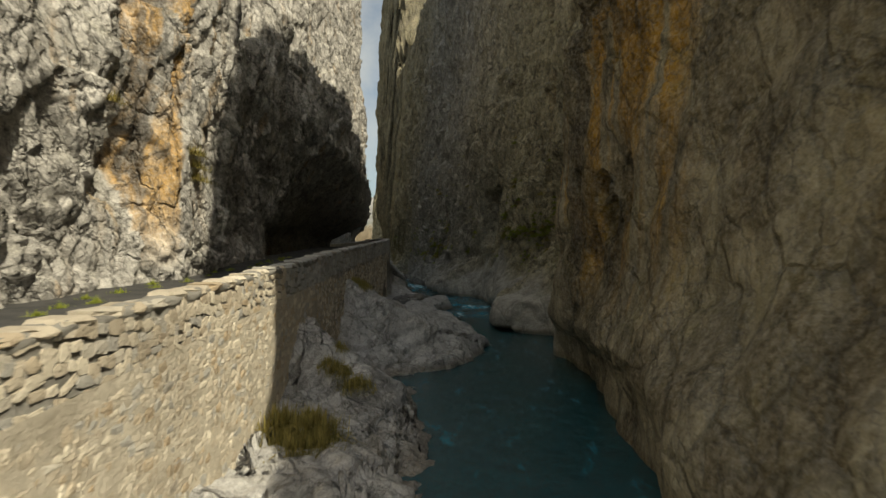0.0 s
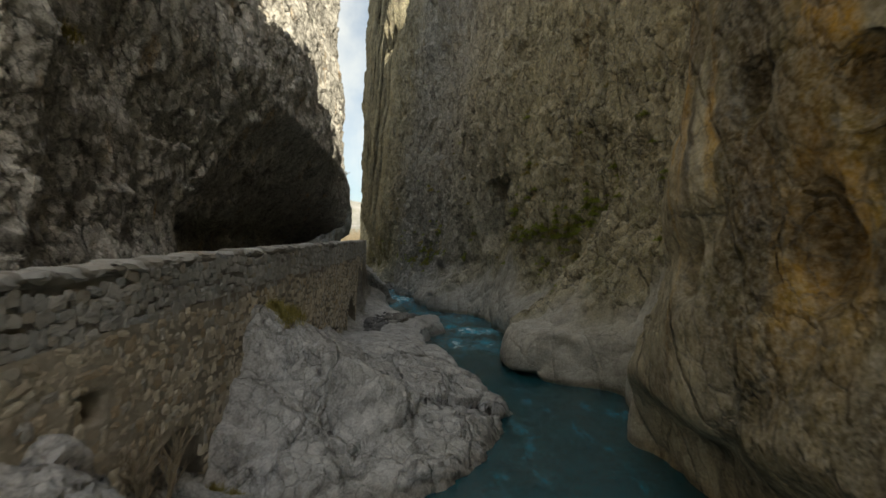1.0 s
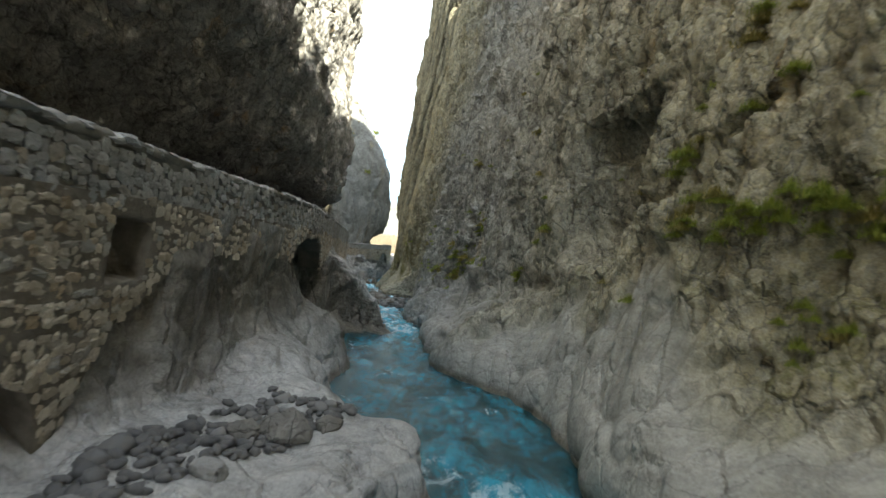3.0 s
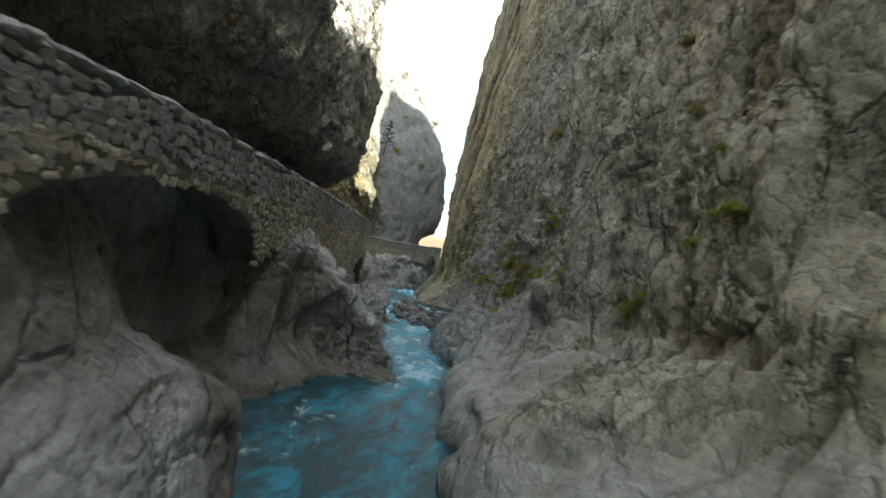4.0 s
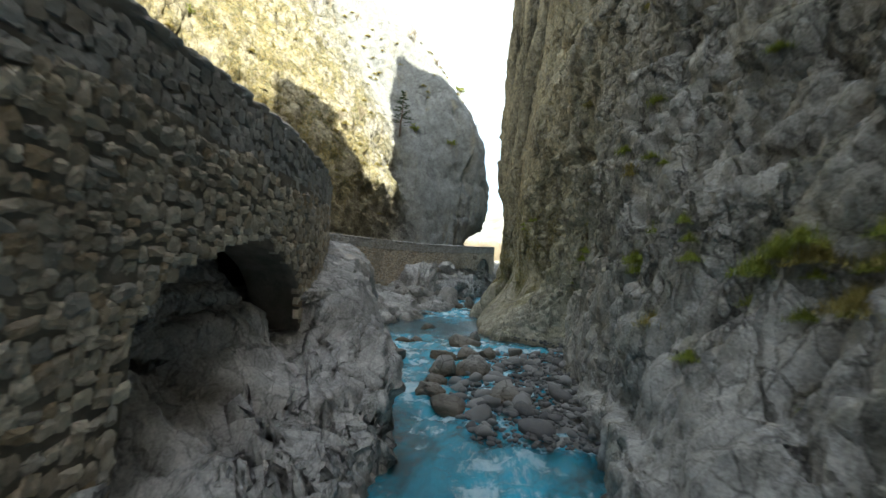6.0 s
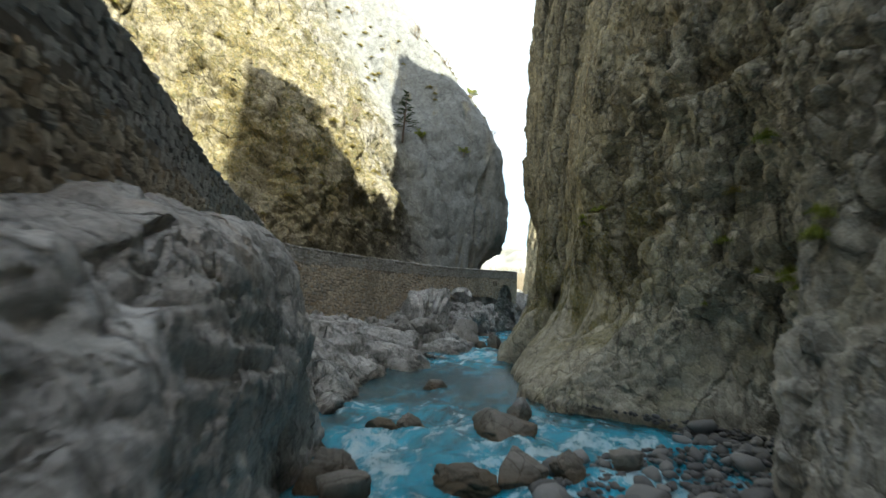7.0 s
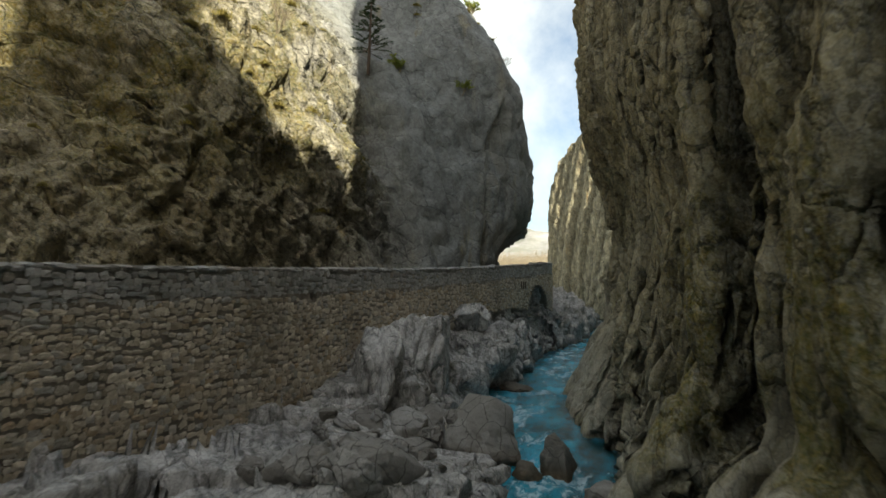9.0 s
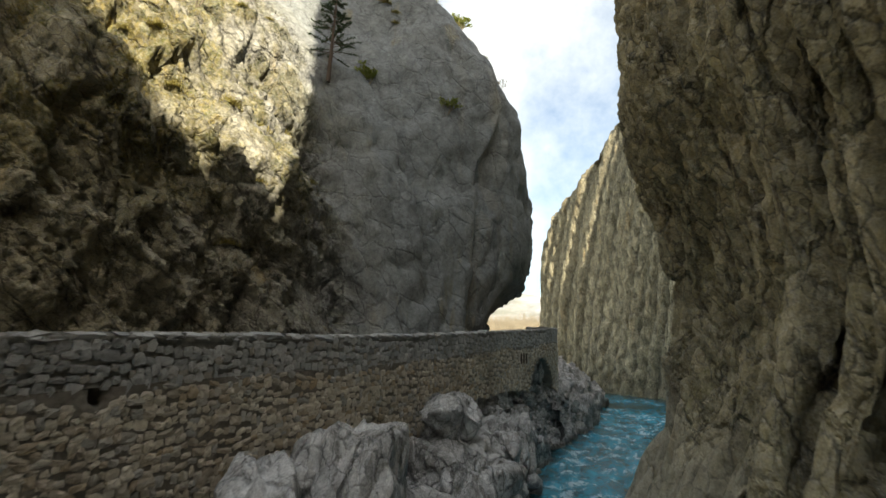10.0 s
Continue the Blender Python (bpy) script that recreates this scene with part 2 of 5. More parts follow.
def rock_material(name, pale, mean, dark, ochre, stain=0.5, moss=0.0, bleach=None, streaks=0.5, yellow=None, worn=False, warm=None, brown=None, patina=None, meadow=False, dip=0.0):
    """Limestone: mottled greys, ochre and dark run-off streaks down the face, moss on ledges, a flood-bleached foot."""
    m = Mat(name, 0.9, 0.2)
    water = m.t.nodes.new("ShaderNodeAttribute")
    water.attribute_name = "worn"
    smooth = water.outputs["Fac"]
    keen = m.calc("SUBTRACT", 1.0, m.calc("MULTIPLY", smooth, 0.8))
    big, midn, fine = m.noise(0.22, 4), m.noise((1.3, 1.3, 0.8), 8, 0.65), m.noise(9.0, 6, 0.7)
    c = m.mix(m.span(midn, 0.35, 0.68), mean, pale)
    c = m.mix(m.span(m.noise((0.9, 0.9, 0.5), 7, 0.7, (4, 2, 9)), 0.54, 0.74, 0, 0.35), c, dark)
    run = m.noise((1.1, 1.1, 0.10), 5, 0.6, (3, 1, 0), 0.3)
    c = m.mix(m.calc("MULTIPLY", m.span(run, 0.55, 0.7), m.span(big, 0.45, 0.6, 0, stain)), c, ochre)
    run2 = m.noise((2.3, 2.3, 0.13), 4, 0.6, (13, 5, 0), 0.2)
    c = m.mix(m.calc("MULTIPLY", m.span(run2, 0.56, 0.7), m.span(m.noise(0.3, 3, 0.5, (7, 7, 7)), 0.45, 0.6, 0, streaks)), c, tuple(v * 0.35 for v in mean))
    if yellow:
        (y0, y1), (z0, z1), amount, tint = yellow
        y, z = m.axis(1), m.axis(2)
        mask = m.calc("MULTIPLY", m.calc("MULTIPLY", m.span(y, y0, y0 + 2), m.span(y, y1, y1 - 2)), m.calc("MULTIPLY", m.span(z, z0, z0 + 2.5), m.span(z, z1, z1 - 6)))
        lines = m.noise((0.5, 1.2, 0.08), 4, 0.5, (0, 3.3, 0), 0.6)
        c = m.mix(m.calc("MULTIPLY", mask, m.span(lines, 0.47, 0.57, 0, amount)), c, tint)
        lines = m.noise((0.5, 1.5, 0.11), 4, 0.55, (5, 8.3, 0), 0.5)
        c = m.mix(m.calc("MULTIPLY", mask, m.span(lines, 0.53, 0.60, 0, 0.85)), c, (0.07, 0.06, 0.05))
    if bleach:
        z, y = m.axis(2), m.axis(1)
        above = m.calc("SUBTRACT", z, m.calc("ADD", m.calc("MULTIPLY", y, 0.0145), 2.97))
        above = m.calc("ADD", above, m.span(m.noise(0.5, 5), 0.3, 0.7, -1.3, 1.3))
        c = m.mix(m.span(above, bleach[0], bleach[1], bleach[2], 0), c, m.mix(m.span(m.noise((0.7, 0.7, 1.6), 6), 0.35, 0.7), (0.38, 0.372, 0.358), (0.56, 0.55, 0.535)))
        edge = m.calc("SUBTRACT", z, m.calc("ADD", m.calc("MULTIPLY", y, 0.0145), 2.97))
        c = m.mix(m.span(edge, 0.10, 0.32, 0.6, 0), c, (0.12, 0.085, 0.045))
    if moss:
        n = m.t.nodes.new("ShaderNodeSeparateXYZ")
        m.put(m.geo.outputs["Normal"], n.inputs[0])
        mask = m.calc("MULTIPLY", m.span(n.outputs[2], -0.1, 0.5), m.calc("MULTIPLY", keen, m.span(m.noise(0.6, 6, 0.65, (2, 8, 1)), 0.5, 0.62, 0, moss)))
        c = m.mix(mask, c, m.mix(m.span(fine, 0.4, 0.6), (0.08, 0.095, 0.02), (0.19, 0.165, 0.045)))
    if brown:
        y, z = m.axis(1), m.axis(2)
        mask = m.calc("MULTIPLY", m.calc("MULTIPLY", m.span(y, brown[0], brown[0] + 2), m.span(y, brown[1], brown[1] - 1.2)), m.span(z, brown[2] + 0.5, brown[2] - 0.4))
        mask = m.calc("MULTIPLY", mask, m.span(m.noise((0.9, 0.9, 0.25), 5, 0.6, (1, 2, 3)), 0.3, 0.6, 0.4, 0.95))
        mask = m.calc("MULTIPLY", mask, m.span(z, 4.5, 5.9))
        # besides the brown stain: shade painted dark on the undercut face
        darkening = m.t.nodes.new("ShaderNodeAttribute")
        darkening.attribute_name = "seep"
        mask = m.calc("MAXIMUM", mask, m.calc("MULTIPLY", darkening.outputs["Fac"], m.span(m.noise((1.2, 1.2, 0.3), 5, 0.6, (6, 2, 3)), 0.3, 0.6, 0.55, 0.95)))
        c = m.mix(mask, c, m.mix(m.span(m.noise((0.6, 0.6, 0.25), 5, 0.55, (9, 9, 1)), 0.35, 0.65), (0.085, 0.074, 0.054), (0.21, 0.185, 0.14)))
    if patina:
        y, z = m.axis(1), m.axis(2)
        strip = m.calc("MULTIPLY", m.calc("MULTIPLY", m.span(y, 83, 88), m.span(y, 104, 101)), m.calc("MULTIPLY", m.span(z, 4.5, 6.5), m.span(z, 14, 10)))
        strip = m.calc("MULTIPLY", strip, m.span(m.noise((1.0, 1.3, 0.45), 7, 0.72, (2, 2, 6), 0.6), 0.44, 0.56, 0, 0.9))
        c = m.mix(strip, c, m.mix(m.span(m.noise(12, 5), 0.4, 0.6), (0.07, 0.08, 0.012), (0.18, 0.15, 0.04)))
        darkening = m.calc("MULTIPLY", m.span(m.noise((0.5, 0.5, 0.28), 6, 0.65, (3, 7, 1), 0.5), 0.40, 0.60, 0.25, 0.85), m.span(m.axis(1), patina - 3, patina + 2, 1, 0))
        c = m.mix(darkening, c, m.mix(m.span(fine, 0.35, 0.65), (0.045, 0.037, 0.025), (0.12, 0.10, 0.068)))
    if meadow:
        cover = m.calc("MULTIPLY", m.span(m.noise((0.5, 0.5, 0.35), 7, 0.7, (6, 6, 6), 0.3), 0.44, 0.53, 0, 0.9), m.calc("MULTIPLY", m.span(m.axis(2), 11, 16), m.span(m.axis(1), 121, 115)))
        c = m.mix(cover, c, m.mix(m.span(m.noise(3.0, 5, 0.7), 0.38, 0.62), (0.075, 0.08, 0.02), (0.21, 0.17, 0.06)))
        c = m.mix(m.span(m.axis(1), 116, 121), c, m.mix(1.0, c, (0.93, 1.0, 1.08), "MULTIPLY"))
    if warm:
        tan = m.calc("MAXIMUM", m.span(m.axis(1), warm[0], warm[1], 1, 0), m.span(m.axis(1), warm[2], warm[3], 0, 1))
        tan = m.calc("MULTIPLY", tan, keen)
        c = m.mix(tan, c, m.mix(1.0, c, (1.15, 1.05, 0.75), "MULTIPLY"))
        olive = m.calc("MULTIPLY", m.calc("MULTIPLY", m.span(m.noise((0.8, 0.8, 0.4), 7, 0.7, (4, 4, 8)), 0.54, 0.66, 0, warm[4]), tan), keen)
        c = m.mix(olive, c, (0.20, 0.185, 0.05))
    m.dip = dip
    wide, thin = m.fractures((0.8, 0.8, 0.42), 0.3), m.fractures((3.2, 3.2, 1.9), 0.3, (3, 1, 7))
    patchy = m.span(m.noise(0.7, 4, 0.6, (5, 5, 1)), 0.42, 0.62)
    black = tuple(v * 0.22 for v in mean)
    # shade inside grooves and joints, painted as near-black brown
    groove_shade = m.t.nodes.new("ShaderNodeAttribute")
    groove_shade.attribute_name = "groove"
    c = m.mix(m.calc("MULTIPLY", groove_shade.outputs["Fac"], m.span(m.noise((1.5, 1.5, 0.5), 5, 0.6, (2, 6, 6)), 0.3, 0.55, 0.45, 1.0)), c, m.mix(m.span(fine, 0.4, 0.6), (0.045, 0.040, 0.028), (0.09, 0.085, 0.04)))
    c = m.mix(m.calc("MULTIPLY", m.span(wide, 0.0, 0.025, 0.8, 0), m.calc("MULTIPLY", keen, patchy)), c, black)
    c = m.mix(m.calc("MULTIPLY", m.span(thin, 0.0, 0.05, 0.75, 0), m.calc("MULTIPLY", keen, m.span(m.noise(1.3, 4, 0.6, (9, 5, 1)), 0.4, 0.52))), c, black)
    c = m.mix(m.calc("MULTIPLY", keen, m.span(fine, 0.42, 0.68, 0.0, 0.5)), c, pale)
    c = m.mix(m.calc("MULTIPLY", keen, m.span(m.noise(5.5, 7, 0.75, (8, 3, 4)), 0.57, 0.68, 0.0, 0.4)), c, tuple(v * 0.4 for v in mean))
    down = m.noise((3.2, 3.2, 0.5), 6, 0.7, (6, 9, 2), 0.4)
    c = m.mix(m.span(down, 0.53, 0.68, 0, 0.3), c, tuple(v * 0.55 for v in mean))
    veins = m.fractures((0.35, 0.5, 0.9), 0.25, (7, 2, 3))
    c = m.mix(m.calc("MULTIPLY", smooth, m.span(veins, 0.0, 0.010, 0.4, 0)), c, black)
    soft = m.noise((1.1, 1.1, 0.9), 5, 0.5, (3, 3, 3))
    (tilt1, tone1), (tilt2, tone2), (tilt3, tone3) = m.chips((0.8, 0.8, 0.5), 0.15), m.chips((2.4, 2.4, 1.5), 0.16, (5, 1, 2)), m.chips((7.5, 7.5, 5.0), 0.2, (2, 8, 2))
    tone = m.calc("ADD", m.span(tone1, 0, 1, 0.86, 1.12), m.calc("ADD", m.span(tone2, 0, 1, -0.16, 0.14), m.calc("ADD", m.span(tone3, 0, 1, -0.2, 0.2), m.span(m.noise(24, 5, 0.75, (1, 5, 9)), 0.35, 0.65, -0.32, 0.3))))
    tone = m.calc("ADD", m.calc("MULTIPLY", m.calc("SUBTRACT", tone, 1.0), keen), 1.0)
    washed = m.calc("ADD", m.span(m.noise((1.6, 1.6, 4.5), 7, 0.7, (8, 8, 1), 0.5), 0.35, 0.65, -0.22, 0.16), m.span(m.noise(16, 5, 0.7, (3, 9, 9)), 0.35, 0.65, -0.14, 0.12))
    tone = m.calc("ADD", tone, m.calc("MULTIPLY", smooth, washed))
    shade = m.t.nodes.new("ShaderNodeCombineXYZ")
    for slot in range(3):
        m.put(tone, shade.inputs[slot])
    c = m.mix(1.0, c, shade.outputs[0], "MULTIPLY")
    height = m.calc("ADD", m.calc("MULTIPLY", m.noise(3.2, 9, 0.6), 0.12), m.calc("MULTIPLY", m.noise(14, 7, 0.7), 0.05))
    for tilt, deep in ((tilt1, 0.5), (tilt2, 0.5), (tilt3, 0.28)):
        height = m.calc("ADD", height, m.calc("MULTIPLY", tilt, deep))
    height = m.calc("ADD", height, m.span(wide, 0.0, 0.06, -0.3, 0))
    height = m.calc("ADD", height, m.calc("MULTIPLY", m.span(thin, 0.0, 0.12, -0.12, 0), patchy))
    height = m.calc("ADD", m.calc("MULTIPLY", height, m.calc("SUBTRACT", 1.0, m.calc("MULTIPLY", smooth, 0.62))), m.calc("MULTIPLY", soft, m.calc("MULTIPLY", smooth, 0.35)))
    return m.done(c, height, 0.4, 0.9)


ROCK_RIGHT = rock_material("limestone_mossy", (0.43, 0.413, 0.378), (0.31, 0.296, 0.266), (0.125, 0.115, 0.10), (0.30, 0.20, 0.085), 0.6, 0.6, (1.6, 4.2, 0.65), 0.75, ((9, 19), (4.5, 22), 0.95, (0.5, 0.29, 0.035)), False, (40, 58, 72, 90, 0.3), None, 20, dip=0.25)
ROCK_LEFT = rock_material("limestone_grey", (0.52, 0.50, 0.465), (0.375, 0.36, 0.33), (0.14, 0.13, 0.12), (0.52, 0.32, 0.12), 0.85, 0.3, None, 0.8, ((13.2, 18.6), (7.0, 40), 0.9, (0.56, 0.34, 0.11)), dip=-0.5)
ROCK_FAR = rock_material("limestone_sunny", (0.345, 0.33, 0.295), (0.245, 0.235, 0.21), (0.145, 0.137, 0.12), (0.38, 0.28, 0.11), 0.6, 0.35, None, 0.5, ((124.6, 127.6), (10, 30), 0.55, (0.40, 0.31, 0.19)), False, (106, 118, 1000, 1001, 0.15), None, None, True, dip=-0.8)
ROCK_RIDGE = rock_material("limestone_ridge", (0.5, 0.47, 0.41), (0.36, 0.335, 0.285), (0.17, 0.15, 0.12), (0.45, 0.31, 0.14), 0.7, 0.3, None, 0.7, None, False, (300, 301, 1000, 1001, 0.1))
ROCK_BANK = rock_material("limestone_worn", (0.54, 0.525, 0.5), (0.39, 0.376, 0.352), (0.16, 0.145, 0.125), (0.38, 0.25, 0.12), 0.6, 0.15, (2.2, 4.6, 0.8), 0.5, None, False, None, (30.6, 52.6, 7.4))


def boulder_material():
    m = Mat("boulder_stone", 0.8, 0.25)
    tint = m.mix(m.span(m.each(), 0, 1), (0.19, 0.175, 0.15), (0.44, 0.43, 0.41))
    c = m.mix(m.span(m.noise(2.2, 7, 0.65), 0.4, 0.7, 0, 0.6), tint, (0.34, 0.325, 0.30))
    (tilt, tone), crack = m.chips((3.2, 3.2, 2.4), 0.2), m.fractures((1.6, 1.6, 1.2), 0.25, (4, 4, 2))
    c = m.mix(m.span(tone, 0, 1, 0, 0.45), c, (0.16, 0.15, 0.135))
    c = m.mix(m.span(m.noise(18, 6, 0.75), 0.5, 0.68, 0, 0.5), c, (0.12, 0.11, 0.10))
    c = m.mix(m.span(crack, 0.0, 0.03, 0.8, 0), c, (0.05, 0.046, 0.04))
    z, y = m.axis(2), m.axis(1)
    wet = m.calc("SUBTRACT", z, m.calc("ADD", m.calc("MULTIPLY", y, 0.0145), 2.97))
    c = m.mix(m.span(wet, 0.05, 0.5, 0.85, 0), c, (0.10, 0.068, 0.035))
    height = m.calc("ADD", m.calc("MULTIPLY", tilt, 0.9), m.calc("ADD", m.calc("MULTIPLY", m.noise(5, 8, 0.65), 0.5), m.calc("MULTIPLY", m.noise(22, 5), 0.2)))
    return m.done(c, height, 0.16, 0.85)


BOULDER = boulder_material()


def cobble_material():
    m = Mat("cobble_stone", 0.7, 0.3)
    c = m.mix(m.span(m.each(), 0.0, 1.0), (0.07, 0.07, 0.073), (0.26, 0.255, 0.25))
    c = m.mix(m.span(m.noise(9, 6), 0.4, 0.7, 0, 0.4), c, (0.20, 0.18, 0.155))
    return m.done(c, m.noise(14, 6), 0.03, 0.5)


COBBLE = cobble_material()


def masonry_material(name, random_out, low, high, rust):
    """Rubble stone: low to high from stone to stone, some rusty, some blue-grey, with lime run over it."""
    m = Mat(name, 0.92, 0.15)
    r = m.each() if random_out == "each" else m.island()
    c = m.mix(m.span(r, 0, 1), low, high)
    c = m.mix(m.span(m.calc("FRACT", m.calc("MULTIPLY", r, 7.31)), 0.75, 0.95, 0, 0.7), c, rust)
    c = m.mix(m.span(m.noise(3.0, 7, 0.7), 0.45, 0.7, 0, 0.5), c, tuple(0.5 * (a + b) for a, b in zip(low, high)))
    c = m.mix(m.span(m.calc("FRACT", m.calc("MULTIPLY", r, 13.7)), 0.75, 0.92, 0, 0.6), c, (0.37, 0.385, 0.385))
    c = m.mix(m.span(m.noise((0.35, 0.35, 0.2), 5, 0.65, (9, 1, 0)), 0.5, 0.66, 0, 0.45), c, (0.17, 0.15, 0.12))
    lime = m.noise((0.8, 0.8, 2.0), 7, 0.75, (1, 6, 2))
    c = m.mix(m.span(lime, 0.60, 0.68, 0, 0.6), c, (0.50, 0.515, 0.52))
    c = m.mix(m.span(m.noise(17, 6, 0.75, (4, 4, 4)), 0.52, 0.72, 0, 0.4), c, tuple(0.35 * v for v in low))
    return m.done(c, m.calc("ADD", m.noise(8, 8, 0.7), m.calc("MULTIPLY", m.noise(30, 4), 0.4)), 0.06, 0.9)


TAN = ((0.45, 0.385, 0.295), (0.78, 0.71, 0.58), (0.42, 0.30, 0.17))
STONE = masonry_material("masonry_stone", "each", *TAN)
STONE_FAR = masonry_material("masonry_stone_joined", "island", *TAN)
STONE_GREY = masonry_material("masonry_stone_grey", "island", (0.33, 0.325, 0.31), (0.58, 0.57, 0.54), (0.36, 0.30, 0.22))


def mortar_material():
    m = Mat("lime_mortar", 0.95, 0.1)
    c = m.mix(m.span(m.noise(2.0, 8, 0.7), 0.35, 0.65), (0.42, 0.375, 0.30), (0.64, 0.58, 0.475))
    # pale flush pointing first; past y 19 darker, painting shade into the joints
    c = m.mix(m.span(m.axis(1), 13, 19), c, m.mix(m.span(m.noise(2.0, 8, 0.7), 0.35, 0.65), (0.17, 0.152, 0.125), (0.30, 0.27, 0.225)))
    return m.done(c, m.noise(12, 8, 0.7), 0.06, 0.9)


MORTAR = mortar_material()


def parapet_material():
    m = Mat("rendered_parapet", 0.93, 0.15)
    c = m.mix(m.span(m.noise(1.2, 8, 0.7), 0.35, 0.65), (0.19, 0.18, 0.16), (0.34, 0.325, 0.29))
    c = m.mix(m.span(m.noise((0.5, 0.5, 0.15), 5, 0.6, (2, 2, 2)), 0.55, 0.7, 0, 0.6), c, (0.12, 0.115, 0.10))
    return m.done(c, m.noise(9, 8, 0.7), 0.06, 0.8)


PARAPET = parapet_material()


def asphalt_material():
    m = Mat("asphalt", 0.9, 0.2)
    c = m.mix(m.span(m.noise(1.5, 6), 0.35, 0.65), (0.05, 0.05, 0.05), (0.085, 0.083, 0.08))
    return m.done(c, m.noise(60, 4), 0.01, 0.6)


ASPHALT = asphalt_material()


def water_material():
    m = Mat("river_water", 0.08, 0.5)
    a = m.t.nodes.new("ShaderNodeAttribute")
    a.attribute_name = "foam"
    foam = a.outputs["Fac"]
    streak = m.noise((4.2, 2.4, 1.0), 9, 0.72, (0, 0, 0), 0.5)
    lump = m.noise((1.4, 0.8, 1.0), 6, 0.6, (5, 2, 0), 0.6)
    surge = m.calc("ADD", m.calc("MULTIPLY", m.calc("SUBTRACT", lump, 0.5), 2.6), m.calc("MULTIPLY", m.calc("SUBTRACT", streak, 0.5), 1.9))
    white = m.span(m.calc("ADD", foam, surge), 0.66, 1.2)
    milky = m.span(m.calc("ADD", foam, m.calc("MULTIPLY", m.calc("SUBTRACT", m.noise((1.5, 0.55, 1), 8, 0.7, (8, 1, 0), 0.3), 0.5), 2.2)), 0.18, 0.95)
    c = m.mix(milky, (0.008, 0.062, 0.08), (0.045, 0.47, 0.68))
    c = m.mix(m.span(m.noise(0.5, 4), 0.3, 0.7, 0, 0.35), c, (0.012, 0.085, 0.105))
    c = m.mix(m.calc("MULTIPLY", white, 0.85), c, (0.66, 0.82, 0.87))
    m.put(m.span(white, 0, 1, 0.09, 0.55), m.b.inputs["Roughness"])
    hgt = m.calc("ADD", m.calc("MULTIPLY", streak, 0.9), m.calc("MULTIPLY", m.noise((7, 4, 4), 6, 0.65), 0.45))
    hgt = m.calc("MULTIPLY", hgt, m.span(foam, 0, 1, 0.35, 1.3))
    return m.done(c, hgt, 0.12, 0.75)


WATER = water_material()


def leaf_material(name, a, b, rough=0.7):
    m = Mat(name, rough, 0.2)
    m.b.inputs["Transmission Weight"].default_value = 0.0
    return m.done(m.mix(m.span(m.calc("FRACT", m.calc("ADD", m.island(), m.each())), 0, 1), a, b))


GRASS = leaf_material("dry_grass", (0.17, 0.16, 0.045), (0.42, 0.34, 0.12))
MOSS = leaf_material("green_grass", (0.14, 0.20, 0.03), (0.36, 0.37, 0.07))
NEEDLE = leaf_material("pine_needles", (0.025, 0.05, 0.022), (0.05, 0.085, 0.035))
BARK = Mat("bark", 0.9).done((0.11, 0.08, 0.06))
TWIG = leaf_material("bare_twigs", (0.22, 0.18, 0.13), (0.36, 0.30, 0.21))


def earth_material():
    m = Mat("valley_ground", 0.95, 0.1)
    c = m.mix(m.span(m.noise(0.05, 6), 0.35, 0.65), (0.20, 0.16, 0.09), (0.15, 0.15, 0.07))
    return m.done(c, m.noise(0.6, 6), 0.4, 0.6)


EARTH = earth_material()


def hill_material():
    m = Mat("far_hills", 0.95, 0.1)
    c = m.mix(m.span(m.noise((0.006, 0.006, 0.012), 7, 0.65), 0.4, 0.62), (0.34, 0.33, 0.33), (0.20, 0.20, 0.17))
    return m.done(c, m.noise(0.02, 6), 8.0, 0.8)


HILL = hill_material()


# ---- plan of the gorge: curves along its length (y, value) ----
WALL_X = (-30, -3.6, 0, -3.6, 14, -3.6, 27, -3.6, 33, -3.65, 37, -4.0, 43.7, -4.5, 50, -5.85, 55, -6.95, 63.2, -8.65, 68.5, -10.0, 73, -12.0, 79, -15.9,
          85, -19.4, 90, -22.6, 94, -23.9, 98, -23.3, 102, -22.6, 105.4, -22.3, 110, -21.4, 118, -20.3, 127, -18.7, 130.5, -18.4, 132, -19.2, 134, -22)
TOP_Z = (-30, 4.9, 4.5, 6.70, 11, 7.10, 18, 7.55, 30, 8.2, 38, 8.58, 45, 8.88, 55, 9.2, 67, 9.3, 85, 9.4, 97, 9.64, 104, 9.9, 111, 10.2, 120, 10.8, 127, 11.3, 134, 11.8)
LEFT_X = (-30, -0.2, 0, 0.0, 9.7, 0.1, 11, 0.0, 15.4, -0.6, 16.6, -0.7, 18.3, 0.7, 21.5, 2.2, 23.3, 2.4, 25, 1.75, 29.8, 0.45, 32.6, 0.0, 35.2, 0.2, 37.5, 0.9,
          38.3, 0.8, 39.3, -0.6, 41.5, -2.0, 43.6, -2.85, 45.9, -2.95, 46.6, -3.1, 48.4, -4.4, 49.5, -4.95, 51.6, -4.9, 53.0, -4.85, 53.8, -4.5, 54.6, -3.9, 55.3, -3.2, 55.8, -3.15, 56.6, -3.6, 58.3, -4.7, 59.4, -5.45, 62, -6.1, 65, -6.9, 68.3, -7.6, 73, -10.2, 75, -11.2, 77, -12.2, 78.8, -13.3,
          83, -14.6, 88.5, -15.0, 91, -15.9, 97, -15.5, 101, -16.0, 104.5, -16.8, 108, -19.3, 111, -19.2, 115, -18.0, 121, -18.6, 128, -17.9, 140, -16.9, 152, -16.2, 165, -20, 180, -31, 230, -60)
